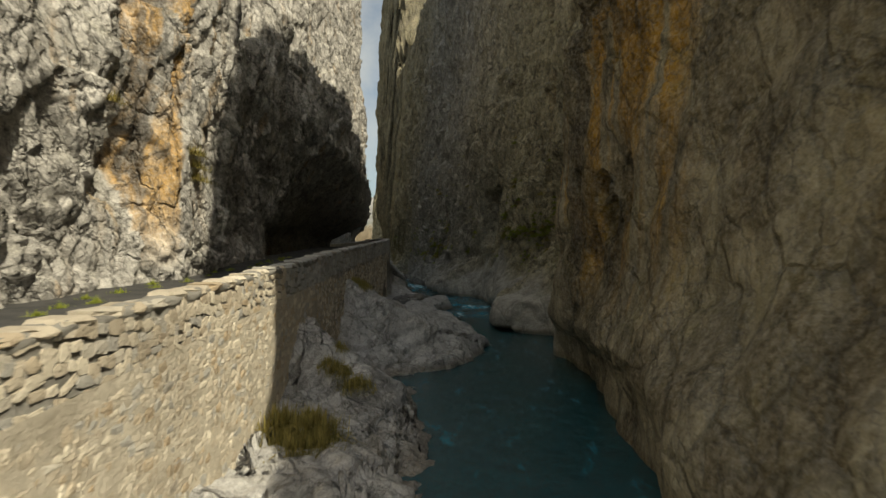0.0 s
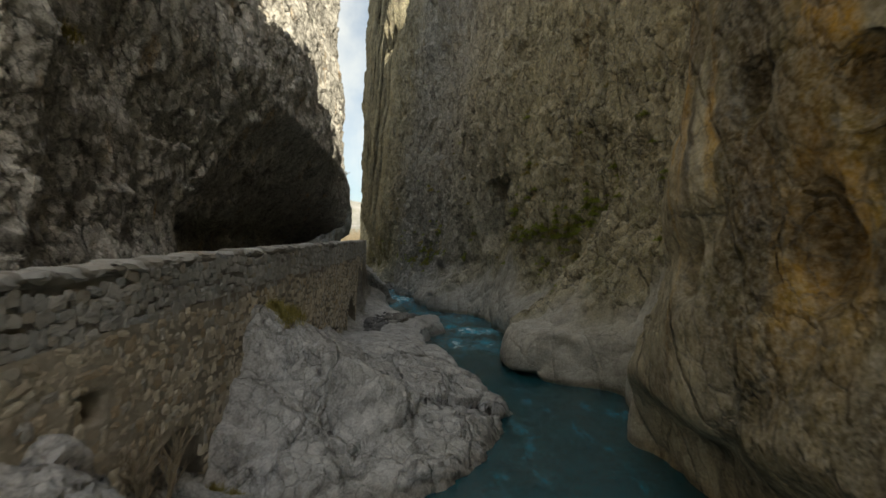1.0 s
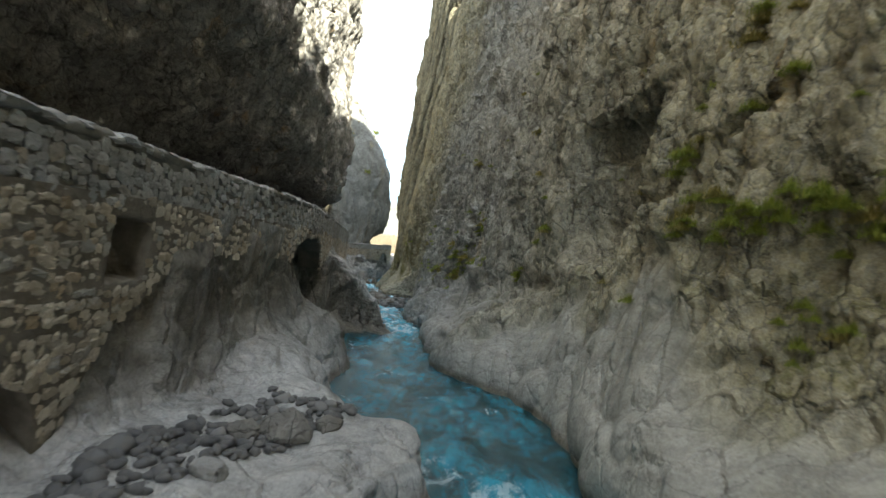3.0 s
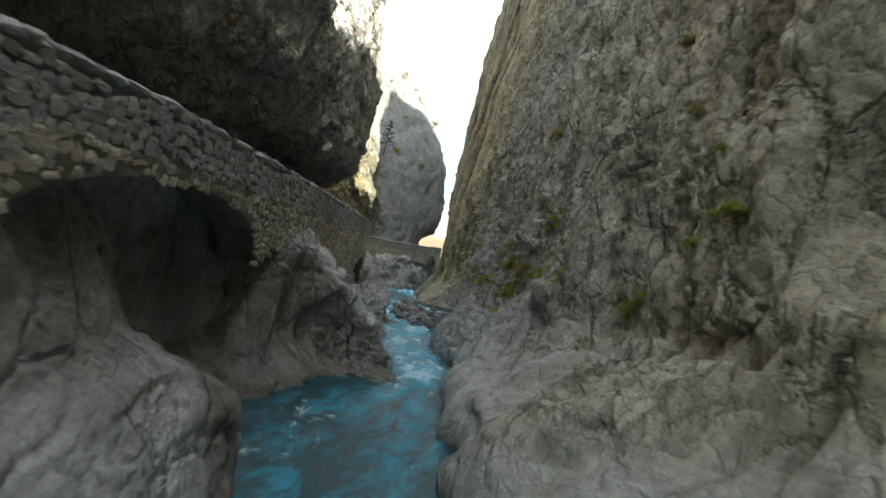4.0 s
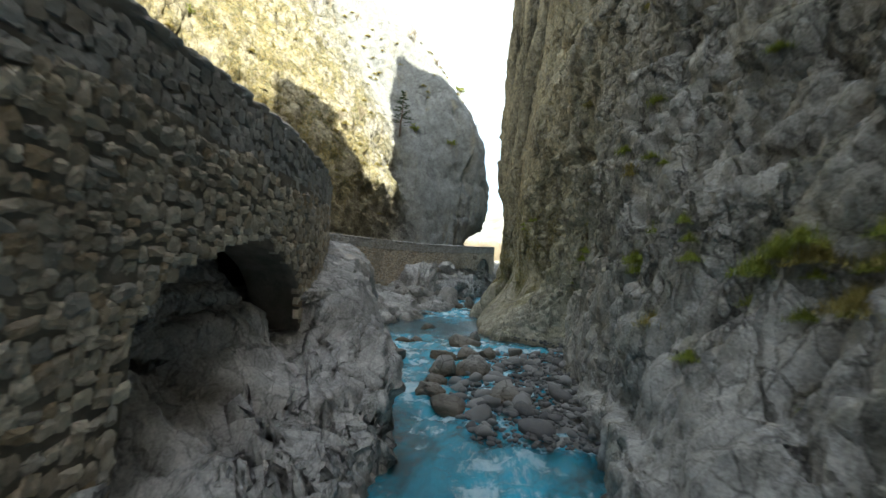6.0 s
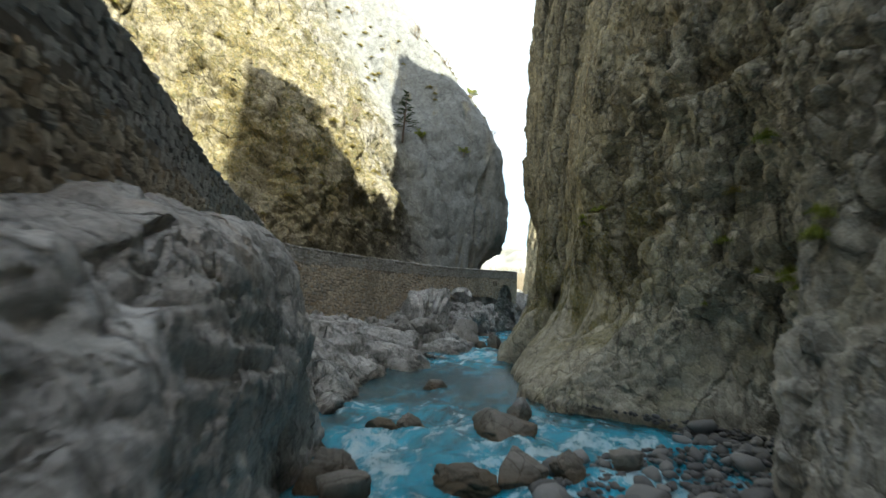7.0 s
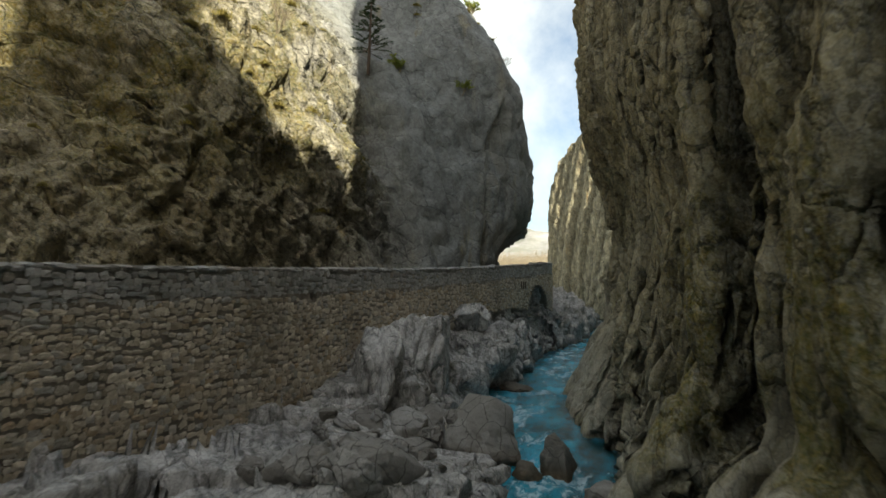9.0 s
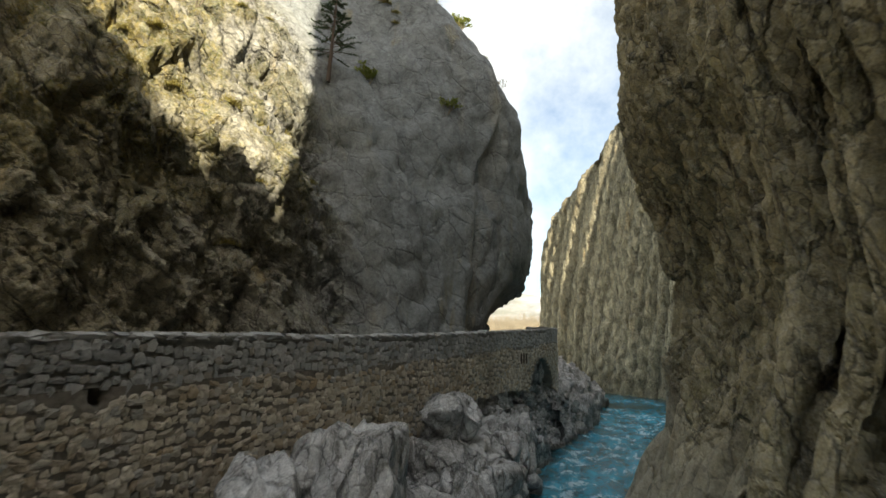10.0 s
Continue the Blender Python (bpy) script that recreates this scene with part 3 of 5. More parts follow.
RIGHT_X = (-30, 4.6, 0, 4.0, 9, 3.6, 15.3, 4.1, 18, 4.3, 20, 4.0, 22.5, 5.6, 24.4, 5.7, 26.2, 4.4, 28.3, 3.65, 32, 4.1, 38, 3.75, 41.5, 3.55, 45, 2.8, 48.3, -0.4, 54.9, -1.35,
           59.5, -2.0, 64, -3.7, 66.3, -4.5, 70.5, -4.6, 76, -5.1, 78.6, -5.4, 79.6, -5.2, 80.6, -4.3, 82.8, -4.2, 83.5, -5.4, 84.0, -7.4, 84.7, -9.2, 88.4, -10.9, 93.6, -11.9, 98, -13.3, 104, -13.8, 108.4, -15.0, 115, -15.6, 118, -14.0, 122, -8)
BASE_Z = (-30, 3.0, 8, 3.7, 12, 4.6, 13.4, 5.9, 14.3, 5.2, 16, 4.3, 17.6, 4.4, 18.8, 5.0, 19.8, 6.3, 21, 6.3, 22.6, 5.5, 27, 5.4, 29, 5.3, 31, 4.4, 34.3, 4.9, 35.3, 6.3, 36.7, 7.1, 37.5, 7.5, 42.6, 7.5, 44, 7.0,
          50, 7.2, 51.5, 7.7, 54.4, 7.75, 55.0, 7.4, 55.8, 6.7, 57, 5.9, 58, 5.5, 59.5, 4.8, 62.4, 4.5, 64, 5.3, 66, 5.9, 69, 6.3, 72, 7.0, 75, 7.6, 77.5, 7.8, 80, 7.0, 84, 6.3, 88, 5.9, 92, 5.3, 95, 5.8, 100, 5.4, 104, 5.7, 107, 6.6, 110, 7.2,
          114, 8.0, 118, 8.6, 125, 8.6, 134, 8.0)
# arched openings in the road wall: centre y, half width, spring height, rise
ARCHES = ((46.5, 3.5, 6.85, 1.08), (32.8, 1.4, 4.4, 1.35), (66.3, 2.5, 6.0, 1.3), (59.6, 0.9, 4.3, 0.95), (126.2, 2.4, 7.6, 2.1), (16.6, 0.8, 4.3, 0.55))
HOLES = ((14.6, 5.75, 0.17), (35.4, 6.95, 0.42), (90.2, 7.35, 0.33), (90.2, 7.7, 0.33), (90.2, 8.05, 0.31), (103.0, 9.0, 0.12), (90.2, 6.2, 0.2), (90.2, 5.8, 0.2), (26.4, 7.2, 0.1), (60.5, 7.9, 0.12), (98.0, 8.9, 0.1))


def river_z(y):
    return 2.97 + 0.0145 * np.clip(y, -200, 160)


def arch_here(y):
    """Height of an arch's soffit at y (0 where there is none) and how far inside one y is (0 to 1)."""
    top, inside = np.zeros_like(y), np.zeros_like(y)
    for c, w, z, rise in ARCHES:
        d = np.abs(y - c) / w
        top = np.maximum(top, np.where(d < 1, z + rise * np.sqrt(np.clip(1 - d * d, 0, 1)), 0))
        inside = np.maximum(inside, bump(y, c - w, c + w, 0.35) * min(1, w / 1.2))
    return top, inside


def even_steps(table, y0, y1, step):
    """Places y at about even steps along a plan curve."""
    y = np.linspace(y0, y1, 4000)
    x = curve(table, y)
    s = np.concatenate([[0], np.cumsum(np.hypot(np.diff(x), np.diff(y)))])
    return np.interp(np.linspace(0, s[-1], int(s[-1] / step)), s, y)


def wall_frame(y):
    x = curve(WALL_X, y)
    dx = (curve(WALL_X, y + 0.3) - curve(WALL_X, y - 0.3)) / 0.6
    k = np.sqrt(1 + dx * dx)
    return x, 1 / k, -dx / k


# ---- the cliffs ----
def heights(zmin, dz):
    """Rows of a cliff, close together low down and wider above."""
    zs = [zmin]
    while zs[-1] < 92:
        zs.append(zs[-1] + dz * (1 + max(0, zs[-1] - 14) * 0.09))
    return np.array(zs)


def polish(ob, worn):
    """Keeps how water-worn the rock is, for its material."""
    worn_attr = ob.data.attributes.new("worn", "FLOAT", "POINT")
    worn_attr.data.foreach_set("value", np.clip(worn, 0, 1).astype(np.float32).ravel())


def cliff(name, label, ys, levels, top, out, mat, worn=None, rough=None, dz=0.12, zmin=1.5, back=40.0, shape=None, ribs=None, shine=np.ones_like, seams=None):
    """A rock face x(y, z) from plan curves at several heights, with its top bent back into a plateau."""
    zs = heights(zmin, dz)
    keys = sorted(levels)
    at = np.stack([curve(levels[k], ys) for k in keys], 1)
    tops = curve(top, ys) + 2.5 * fbm(np.stack([ys * 0.12, ys * 0, ys * 0 + 3], 1), 4)
    Y, Z = np.meshgrid(ys, zs, indexing="ij")
    over = np.clip(Z - tops[:, None], 0, None)
    zc = np.minimum(Z, tops[:, None])
    X = np.zeros_like(Y)
    for i in range(len(ys)):
        X[i] = curve(np.ravel(np.column_stack([keys, at[i]])), zc[i])
    if shape:
        X = X + shape(Y, Z)
    if seams:
        X = X - out * 0.38 * seams(Y, Z)
    span = np.maximum(zs[-1] - tops, 1)[:, None]
    P = np.stack([X - out * back * (over / span) ** 1.1, Y, zc + over * 0.12], 2)
    P = roughen(P, out, worn=worn(Y, Z) if worn else None, ribs=ribs(Y, Z) if ribs else None, **(rough or {}))
    ob = tagged(sheet(name, P, mat), label, "cliff", kind="structure")
    if worn:
        polish(ob, worn(Y, Z) * shine(Y))
    if ribs:
        # keeps where grooves and seams run, for the shade coloured into them
        groove_attr = ob.data.attributes.new("groove", "FLOAT", "POINT")
        grooves = np.maximum(roughen.grooves, 0.8 * seams(Y, Z).ravel()) if seams else roughen.grooves
        groove_attr.data.foreach_set("value", grooves.astype(np.float32))
    return P


Y_R = np.concatenate([np.arange(-9.0, 4, 0.2), np.arange(4, 60, 0.09), np.arange(60, 82.6, 0.095), np.arange(82.6, 85.2, 0.04), np.arange(85.2, 96, 0.095), np.arange(96, 110, 0.06), np.arange(110, 122, 0.095)])
RIGHT_LEVELS = {
    0.0: tuple(v + (0.5 if i % 2 else 0) for i, v in enumerate(RIGHT_X)),
    4.0: RIGHT_X,
    7.5: (-30, 6, 5, 5.6, 12.7, 4.75, 16.2, 4.1, 18.2, 4.6, 20, 5.8, 23, 6.9, 26, 6.6, 29.3, 6.2, 32.7, 7.3, 36, 6.4, 37.6, 5.2, 41, 4.4, 45, 4.1, 50.9, 2.9, 53.8, 1.6, 56, 0.4, 60, 0.0, 64.7, -1.9,
          71, -4.1, 75.6, -4.5, 79, -5.0, 80.4, -4.4, 82.6, -4.4, 84.2, -6.3, 87, -8.2, 90.4, -9.4, 96, -10.4, 104, -12.7, 108.8, -13.6, 113, -14.1, 116, -13.5, 122, -6),
    11.0: (-30, 6.5, 5, 6.0, 12.7, 4.9, 16.2, 4.4, 20, 6.4, 25, 8.4, 30.5, 8.5, 34, 7.6, 37.5, 5.6, 41, 5.2, 50, 3.0, 56, 1.6, 61, 0.3, 65.2, -1.4, 72, -3.2, 79, -4.6, 83, -4.8, 84.5, -5.9, 87.5, -8.0, 90.2, -9.0,
           96, -10.5, 104, -12.0, 109.3, -12.5, 113, -13.2, 116, -12.3, 122, -5),
    16.5: (-30, 7, 5, 6.3, 16.2, 5.2, 20, 7.0, 28, 9.0, 36, 7.2, 42, 5.6, 50, 3.0, 58, 1.6, 66, -0.6, 72, -2.6, 79.4, -4.5, 86, -6.6, 91, -8.8, 98, -11.0, 106, -13.4, 111, -14.6, 114, -14.4, 117, -12, 122, -5),
    30.0: (-30, 9, 5, 8.0, 20, 9.0, 36, 9.0, 50, 5.0, 60, 3.0, 70, 0.2, 77, -2.3, 84, -3.6, 90, -7.0, 98, -10.6, 106, -13.2, 112, -14.4, 116, -12.5, 122, -4),
    60.0: (-30, 11, 5, 10, 36, 11, 60, 5.5, 77, 0.5, 90, -5.0, 100, -9.8, 110, -13.4, 116, -11, 122, -2)}
RIGHT_TOP = (-30, 10, -9, 12, -1.3, 16, 0.7, 30, 3.7, 42, 14, 43, 23, 42, 32, 40, 42, 40, 45, 41, 48.5, 45, 52, 51, 54.3, 62, 57, 73, 59.5, 83, 61.5, 77, 64, 72, 70, 63, 75.3, 56, 82, 50.5, 88, 45.5, 93.5, 40.5, 95, 42, 96.2, 62, 99, 66, 103, 63, 107, 56, 113, 46, 118, 40, 122, 34)


def right_shape(y, z):
    w = z - river_z(y)
    out = 0.9 * bump(y, 26, 30, 2.0) * bump(w, 0.2, 1.6, 0.9) * -1.0
    out += 1.5 * np.exp(-((y - 55.2 - 0.2 * (z - 6)) / 0.95) ** 4 - ((z - 6.0) / 1.2) ** 4)
    out -= 0.5 * np.exp(-((y - 56.8) / 0.5) ** 2 - ((z - 5.6) / 1.4) ** 2)
    out += 0.5 * bump(y, 49.0, 51.0, 0.4) * bump(w, 0.1, 0.8, 0.5)
    out += 1.3 * bump(y, 42.5, 46.3, 0.9) * bump(z, 8.8, 12.5, 0.9)
    out += 0.9 * np.exp(-((y - 59.5) / 1.2) ** 2 - ((z - 5.6) / 0.9) ** 2)
    out += 1.0 * bump(y, 86, 88.4, 1.2) * bump(z, 6.5, 12, 3)
    out += 1.7 * np.exp(-((y - 88.9) / 1.3) ** 2 - ((z - 7.2) / 1.7) ** 2)
    out += 0.8 * bump(y, 10, 19, 3) * bump(w, -0.5, 0.9, 1.2)
    for c, d, r in ((12.5, 9.5, 0.26), (12.4, 8.6, 0.22), (13.6, 8.4, 0.3), (16.5, 7.3, 0.26), (14.4, 7.6, 0.3), (15.3, 9.6, 0.2), (13.9, 9.3, 0.2)):
        out += 0.75 * np.exp(-((y - c) / (r * 0.7)) ** 2 - ((z - d) / (r * 1.3)) ** 2)
    return out


def right_seams(y, z):
    """Long open joints between the upright beds, curving outwards at the foot."""
    bed = y + 0.11 * z - 0.9 * np.exp(-np.clip(z - 4, -2, 40) / 3.0) + 0.07 * np.sin(z * 0.6) + 0.03 * np.sin(z * 1.7 + 1)
    out = np.zeros_like(y)
    for c, wide, top in ((108.2, 0.12, 60), (106.9, 0.09, 60), (105.6, 0.10, 60), (104.3, 0.17, 60), (103.6, 0.09, 14), (103.0, 0.13, 60), (102.3, 0.10, 60), (101.7, 0.14, 60), (101.0, 0.10, 60), (100.3, 0.13, 60), (99.5, 0.10, 60), (98.6, 0.15, 60), (97.4, 0.11, 60), (96.1, 0.13, 60)):
        out = np.maximum(out, np.exp(-((bed - c) / wide) ** 2) * bump(z, 4.6, top, 1.5))
    return out


def right_worn(y, z):
    w = z - river_z(y)
    flood = 1 - np.clip((w - 2.4 - 1.1 * np.sin(y * 0.35) - 0.8 * np.sin(y * 1.1 + 2)) / 1.0, 0, 1)
    flood = flood * (1 - 0.6 * bump(y, 57, 86, 3))
    return np.maximum(flood, 0.85 * bump(y, 7, 18.5, 2.5) * (1 - bump(z, 15, 90, 5)))


RIGHT_ROWS = len(heights(1.2, 0.09))
CLIFF_R = cliff("cliff_east", "tall grey-brown limestone gorge cliff above the river", Y_R, RIGHT_LEVELS, RIGHT_TOP, -1, ROCK_RIGHT, right_worn,
                dict(big=0.8, mid=0.4, block=np.repeat((0.42 - 0.10 * bump(Y_R, -20, 58, 3) - 0.34 * bump(Y_R, 91, 106, 3) - 0.2 * bump(Y_R, 109, 120, 3))[:, None], RIGHT_ROWS, 1), cell=0.45, small=0.035, seed=3.0, dip=0.3), 0.09, 1.2, seams=right_seams, back=7 + 33 * bump(Y_R, 98.5, 200, 2)[:, None], shape=right_shape,
                ribs=lambda y, z: 0.22 * bump(y, 22, 84, 4) * bump(z, 7, 90, 3) + 1.1 * bump(y, 94.5, 104.5, 3) * bump(z, 4.5, 90, 2) + 0.25 * bump(y, 86, 91, 3) * bump(z, 9, 90, 3) + 0.5 * bump(y, 107, 118, 2.5) * bump(z, 5.5, 90, 2), shine=lambda y: 1 - 0.7 * bump(y, -30, 19, 2) - 0.5 * bump(y, 86, 130, 3))

# the cliff above the road, hollowed out over the carriageway
LEFT_LEVELS = {
    5.0: (-30, -9.6, 0, -9.6, 20, -9.4, 27, -9.8, 31, -11.5, 35, -13.0, 40, -14.5, 55, -15.0, 61, -14.0, 65, -14.6, 68, -20, 74, -30),
    9.2: (-30, -9.5, 0, -9.4, 20, -9.3, 27, -9.7, 31, -11.2, 35, -12.8, 40, -14.4, 55, -14.8, 61, -13.8, 65, -14.2, 68, -20, 74, -30),
    10.3: (-30, -9.4, 0, -9.3, 20, -9.2, 27, -9.3, 31, -10.2, 36, -11.2, 42, -12.6, 55, -12.8, 61, -11.6, 64.5, -11.4, 68, -20, 74, -30),
    11.6: (-30, -9.4, 0, -9.3, 20, -9.0, 31, -9.4, 36, -10.4, 42, -11.2, 50, -11.0, 55, -10.2, 59, -9.1, 64.3, -9.8, 66, -12, 69, -20, 74, -30),
    13.6: (-30, -9.5, 0, -9.4, 20, -8.9, 31, -8.9, 38, -9.2, 46, -9.2, 54, -8.9, 59, -8.9, 64.2, -9.8, 66, -12, 69, -20, 74, -30),
    16.0: (-30, -9.6, 0, -9.5, 20, -8.8, 29, -8.1, 38, -7.4, 46, -7.4, 54, -8.3, 59, -8.9, 64, -9.8, 66, -12, 69, -20, 74, -30),
    28.0: (-30, -11, 0, -11, 20, -10.0, 30, -9.0, 40, -8.6, 50, -9.0, 58, -9.0, 61, -9.8, 66, -16, 74, -30),
    60.0: (-30, -20, 20, -18, 40, -15, 57, -12.5, 60, -13, 66, -20, 74, -30)}
LEFT_TOP = (-30, 40, 20, 48, 40, 50, 56, 46, 60, 38, 64, 28, 68, 22, 74, 16)
Y_L = np.concatenate([np.arange(-25, 4, 0.3), np.arange(4, 69, 0.10), np.arange(69, 74, 0.3)])


def left_shape(y, z):
    out = 1.2 * bump(y, 34, 58, 2) * bump(z, 12.4, 15, 0.9) * 0.3
    out -= 1.2 * np.exp(-((y - 14.6) / 0.7) ** 2 - ((z - 10.2) / 0.8) ** 2)
    out += 0.9 * bump(y, 16.5, 19.5, 2) * bump(z, 8, 22, 4)
    return out


CLIFF_L = cliff("cliff_west", "grey limestone cliff with ochre streaks overhanging the road", Y_L, LEFT_LEVELS, LEFT_TOP, 1, ROCK_LEFT, None,
                dict(big=0.8, mid=0.4, block=0.29, cell=0.38, small=0.05, seed=40.0, stretch=1.3, dip=0.6), 0.10, 5.0, shape=left_shape)

FAR_LEVELS = {
    7.0: (58, -17, 66, -19, 72, -24, 80, -27.5, 90, -28.6, 98, -29.0, 104, -28.4, 110, -27.2, 116, -26.0, 121, -24.2, 125, -23.4, 127, -23.6, 129, -24.0, 131, -24.4, 134, -26, 140, -34),
    12.0: (58, -21, 66, -23, 72, -28, 80, -31.5, 90, -32.5, 98, -32.0, 101, -31.0, 104, -28.7, 110, -27.4, 113.5, -26.6, 116, -27.0, 118, -27.0, 120, -25.2, 125, -22.8, 127, -22.2, 129, -22.6, 131, -22.9, 134, -24, 140, -34),
    16.0: (58, -26, 66, -28, 72, -33, 80, -36, 90, -37, 98, -36.2, 101, -34.2, 103, -29.8, 104.5, -28.2, 110, -27.2, 113.5, -26.9, 116, -28.2, 118, -28.0, 120.2, -25.8, 125, -22.9, 128.5, -20.5, 131, -20.3, 134, -22.7, 140, -34),
    19.0: (58, -29, 66, -31, 72, -36, 80, -39, 90, -40, 98, -39.3, 100.6, -38.0, 102.6, -32.2, 104, -30.4, 106, -29.2, 110, -28.7, 113.5, -28.7, 116, -29.6, 118.5, -29.2, 120.5, -26.6, 125, -23.2, 128.5, -20.3, 131, -20.2, 134, -22.5, 140, -34),
    25.0: (58, -33, 66, -35, 72, -39, 80, -42, 90, -43, 98, -42.5, 100.5, -40.0, 102.5, -35.8, 105, -34.2, 110, -32.4, 117, -30.8, 121, -28.6, 125, -23.8, 127, -20.9, 129, -20.6, 131, -21.2, 134, -23.5, 140, -34),
    32.0: (58, -38, 66, -40, 72, -43, 80, -45, 90, -45.5, 98, -44.5, 104, -40.5, 110, -38, 117, -36.0, 121, -34.0, 124, -29.5, 126.5, -24.8, 128.5, -24.2, 131, -25.0, 134, -27.5, 140, -36),
    40.0: (58, -42, 80, -50, 100, -47, 110, -43.5, 117, -40.5, 121, -37.5, 125, -31.6, 128.5, -29.9, 131, -30, 134, -32, 140, -38),
    48.0: (58, -48, 80, -55, 100, -50, 110, -47, 117, -43.5, 125, -37.5, 128.5, -36.6, 131, -37, 140, -42),
    65.0: (58, -60, 80, -64, 100, -60, 117, -54, 131, -48, 140, -50)}
FAR_TOP = (58, 60, 100, 60, 117, 58, 140, 50)
Y_F = np.concatenate([np.arange(58, 80, 0.3), np.arange(80, 134, 0.14), np.arange(134, 140, 0.3)])
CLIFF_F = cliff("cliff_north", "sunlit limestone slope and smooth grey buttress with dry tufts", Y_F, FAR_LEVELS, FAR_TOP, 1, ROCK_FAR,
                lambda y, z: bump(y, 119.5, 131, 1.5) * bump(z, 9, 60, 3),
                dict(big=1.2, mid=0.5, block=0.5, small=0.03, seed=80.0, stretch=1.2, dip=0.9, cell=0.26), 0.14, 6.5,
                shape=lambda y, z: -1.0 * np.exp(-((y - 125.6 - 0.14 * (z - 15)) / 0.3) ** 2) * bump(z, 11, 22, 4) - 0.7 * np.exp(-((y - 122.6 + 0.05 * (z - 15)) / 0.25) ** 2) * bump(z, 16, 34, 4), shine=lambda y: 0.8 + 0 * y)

# y 95 to 112 is an unseen extension, added to block leaking sun
END_LEVELS = {
    0.0: (95, 5, 112, 4, 130, 3, 148, -2, 163, -8.5, 176, -19.6, 183, -26.3, 187, -27.5, 192, -25, 215, -5),
    30.0: (95, 7, 112, 6, 130, 5, 148, 0, 163, -7, 176, -18.6, 183, -24.5, 187, -25.5, 192, -22, 215, -2),
    60.0: (95, 13, 112, 12, 148, 6, 176, -12, 187, -18, 215, 6)}
END_TOP = (95, 50, 112, 55, 148, 52, 163, 49, 172, 45, 178, 36, 183, 31, 188, 22, 200, 18, 215, 15)
cliff("cliff_far_east", "distant pale ribbed limestone cliff in the sun", np.arange(95, 215, 0.3), END_LEVELS, END_TOP, -1, ROCK_RIDGE, None,
                dict(big=1.2, mid=0.3, block=0.12, small=0.05, seed=120.0, stretch=5.0, dip=0.1), 0.3, 2.0, ribs=lambda y, z: 0 * y + 1.0)

# ---- ground, hills, river, road ----
gy = np.concatenate([np.linspace(-400, -40, 10), np.arange(-30, 140, 3.0), np.linspace(145, 400, 30), np.linspace(450, 4000, 30)])
gx = np.concatenate([np.linspace(-3000, -150, 14), np.linspace(-120, 120, 61), np.linspace(150, 3000, 14)])
GX, GY = np.meshgrid(gx, gy, indexing="ij")
GZ = np.where(GY < 175, river_z(GY) - 1.3, 4 + np.clip(GY - 175, 0, 125) * 0.12 + np.clip(GY - 300, 0, 4000) * 0.012)
GZ = GZ + np.where(GY > 190, 1, 0) * (1.5 * fbm(np.stack([GX * 0.02, GY * 0.02, GX * 0], 2).reshape(-1, 3), 3)).reshape(GX.shape)
tagged(sheet("ground", np.stack([GX, GY, GZ], 2), EARTH), "dry brown valley floor beyond the gorge", "ground", kind="structure")

hx = np.linspace(-1400, 900, 160)
hy = np.linspace(1100, 2600, 60)
HX, HY = np.meshgrid(hx, hy, indexing="ij")
HH = fbm(np.stack([HX * 0.0016, HY * 0.0016, HX * 0], 2).reshape(-1, 3), 6).reshape(HX.shape)
HZ = 10 + np.clip((HY - 1100) / 900, 0, 1) * (250 + 190 * HH)
tagged(sheet("backdrop", np.stack([HX, HY, HZ], 2), HILL), "hazy pale hills far beyond the gorge", "hills", kind="structure")

# rapids: centre y, length, strength
RAPIDS = ((20, 3, 0.1), (33.5, 3.0, 0.55), (37.5, 2.0, 0.85), (45, 3, 0.3), (52, 4, 0.5), (58.5, 3.5, 0.8), (64, 3, 0.75), (70, 3, 0.9), (75, 3, 0.95), (79.5, 2.5, 0.9), (84, 3, 0.4), (92, 3, 0.45), (95.5, 2.5, 1.0),
          (98, 3, 1.0), (102.5, 3, 1.0), (107, 2.5, 0.7), (112, 3, 0.75), (119, 5, 0.6), (130, 6, 0.7), (145, 8, 0.8), (160, 8, 0.6))
FAR_RIGHT = (100, -12, 118, -12.5, 130, -10, 150, -9, 163, -10, 172, -17, 183, -28, 230, -50)
wy = np.arange(-30, 225, 0.16)
lx, rx = curve(LEFT_X, wy) - 2.5, np.where(wy < 112, curve(RIGHT_X, wy), np.maximum(curve(FAR_RIGHT, wy), curve(LEFT_X, wy) + 5)) + 1.5
wu = np.linspace(0, 1, 76)
WX = lx[:, None] + (rx - lx)[:, None] * wu[None, :]
WY = np.repeat(wy[:, None], len(wu), 1)
foam = np.zeros_like(WY)
for c, ln, k in RAPIDS:
    foam = np.maximum(foam, k * np.exp(-((WY - c) / ln) ** 2))
foam = np.maximum(foam, 0.4 * bump(WY, 42, 56, 4) + 0.85 * bump(WY, 57, 82, 3) + 0.7 * bump(WY, 93, 140, 3))
wp = np.stack([WX, WY, WX * 0], 2).reshape(-1, 3)
edge = np.minimum(WX - curve(LEFT_X, wy)[:, None], rx[:, None] - 1.5 - WX)
mid = np.clip(edge / 0.9, 0, 1)
foam = foam * (0.45 + 0.55 * mid) * (0.85 + 0.6 * fbm(wp * np.array((0.5, 0.35, 1)), 3).reshape(WX.shape))
WZ = river_z(WY) + (0.03 + 0.30 * foam) * fbm(wp * np.array((1.2, 0.8, 1)), 4).reshape(WX.shape) + (0.01 + 0.06 * foam) * fbm(wp * np.array((3.5, 2.6, 1)) + 5, 3).reshape(WX.shape)
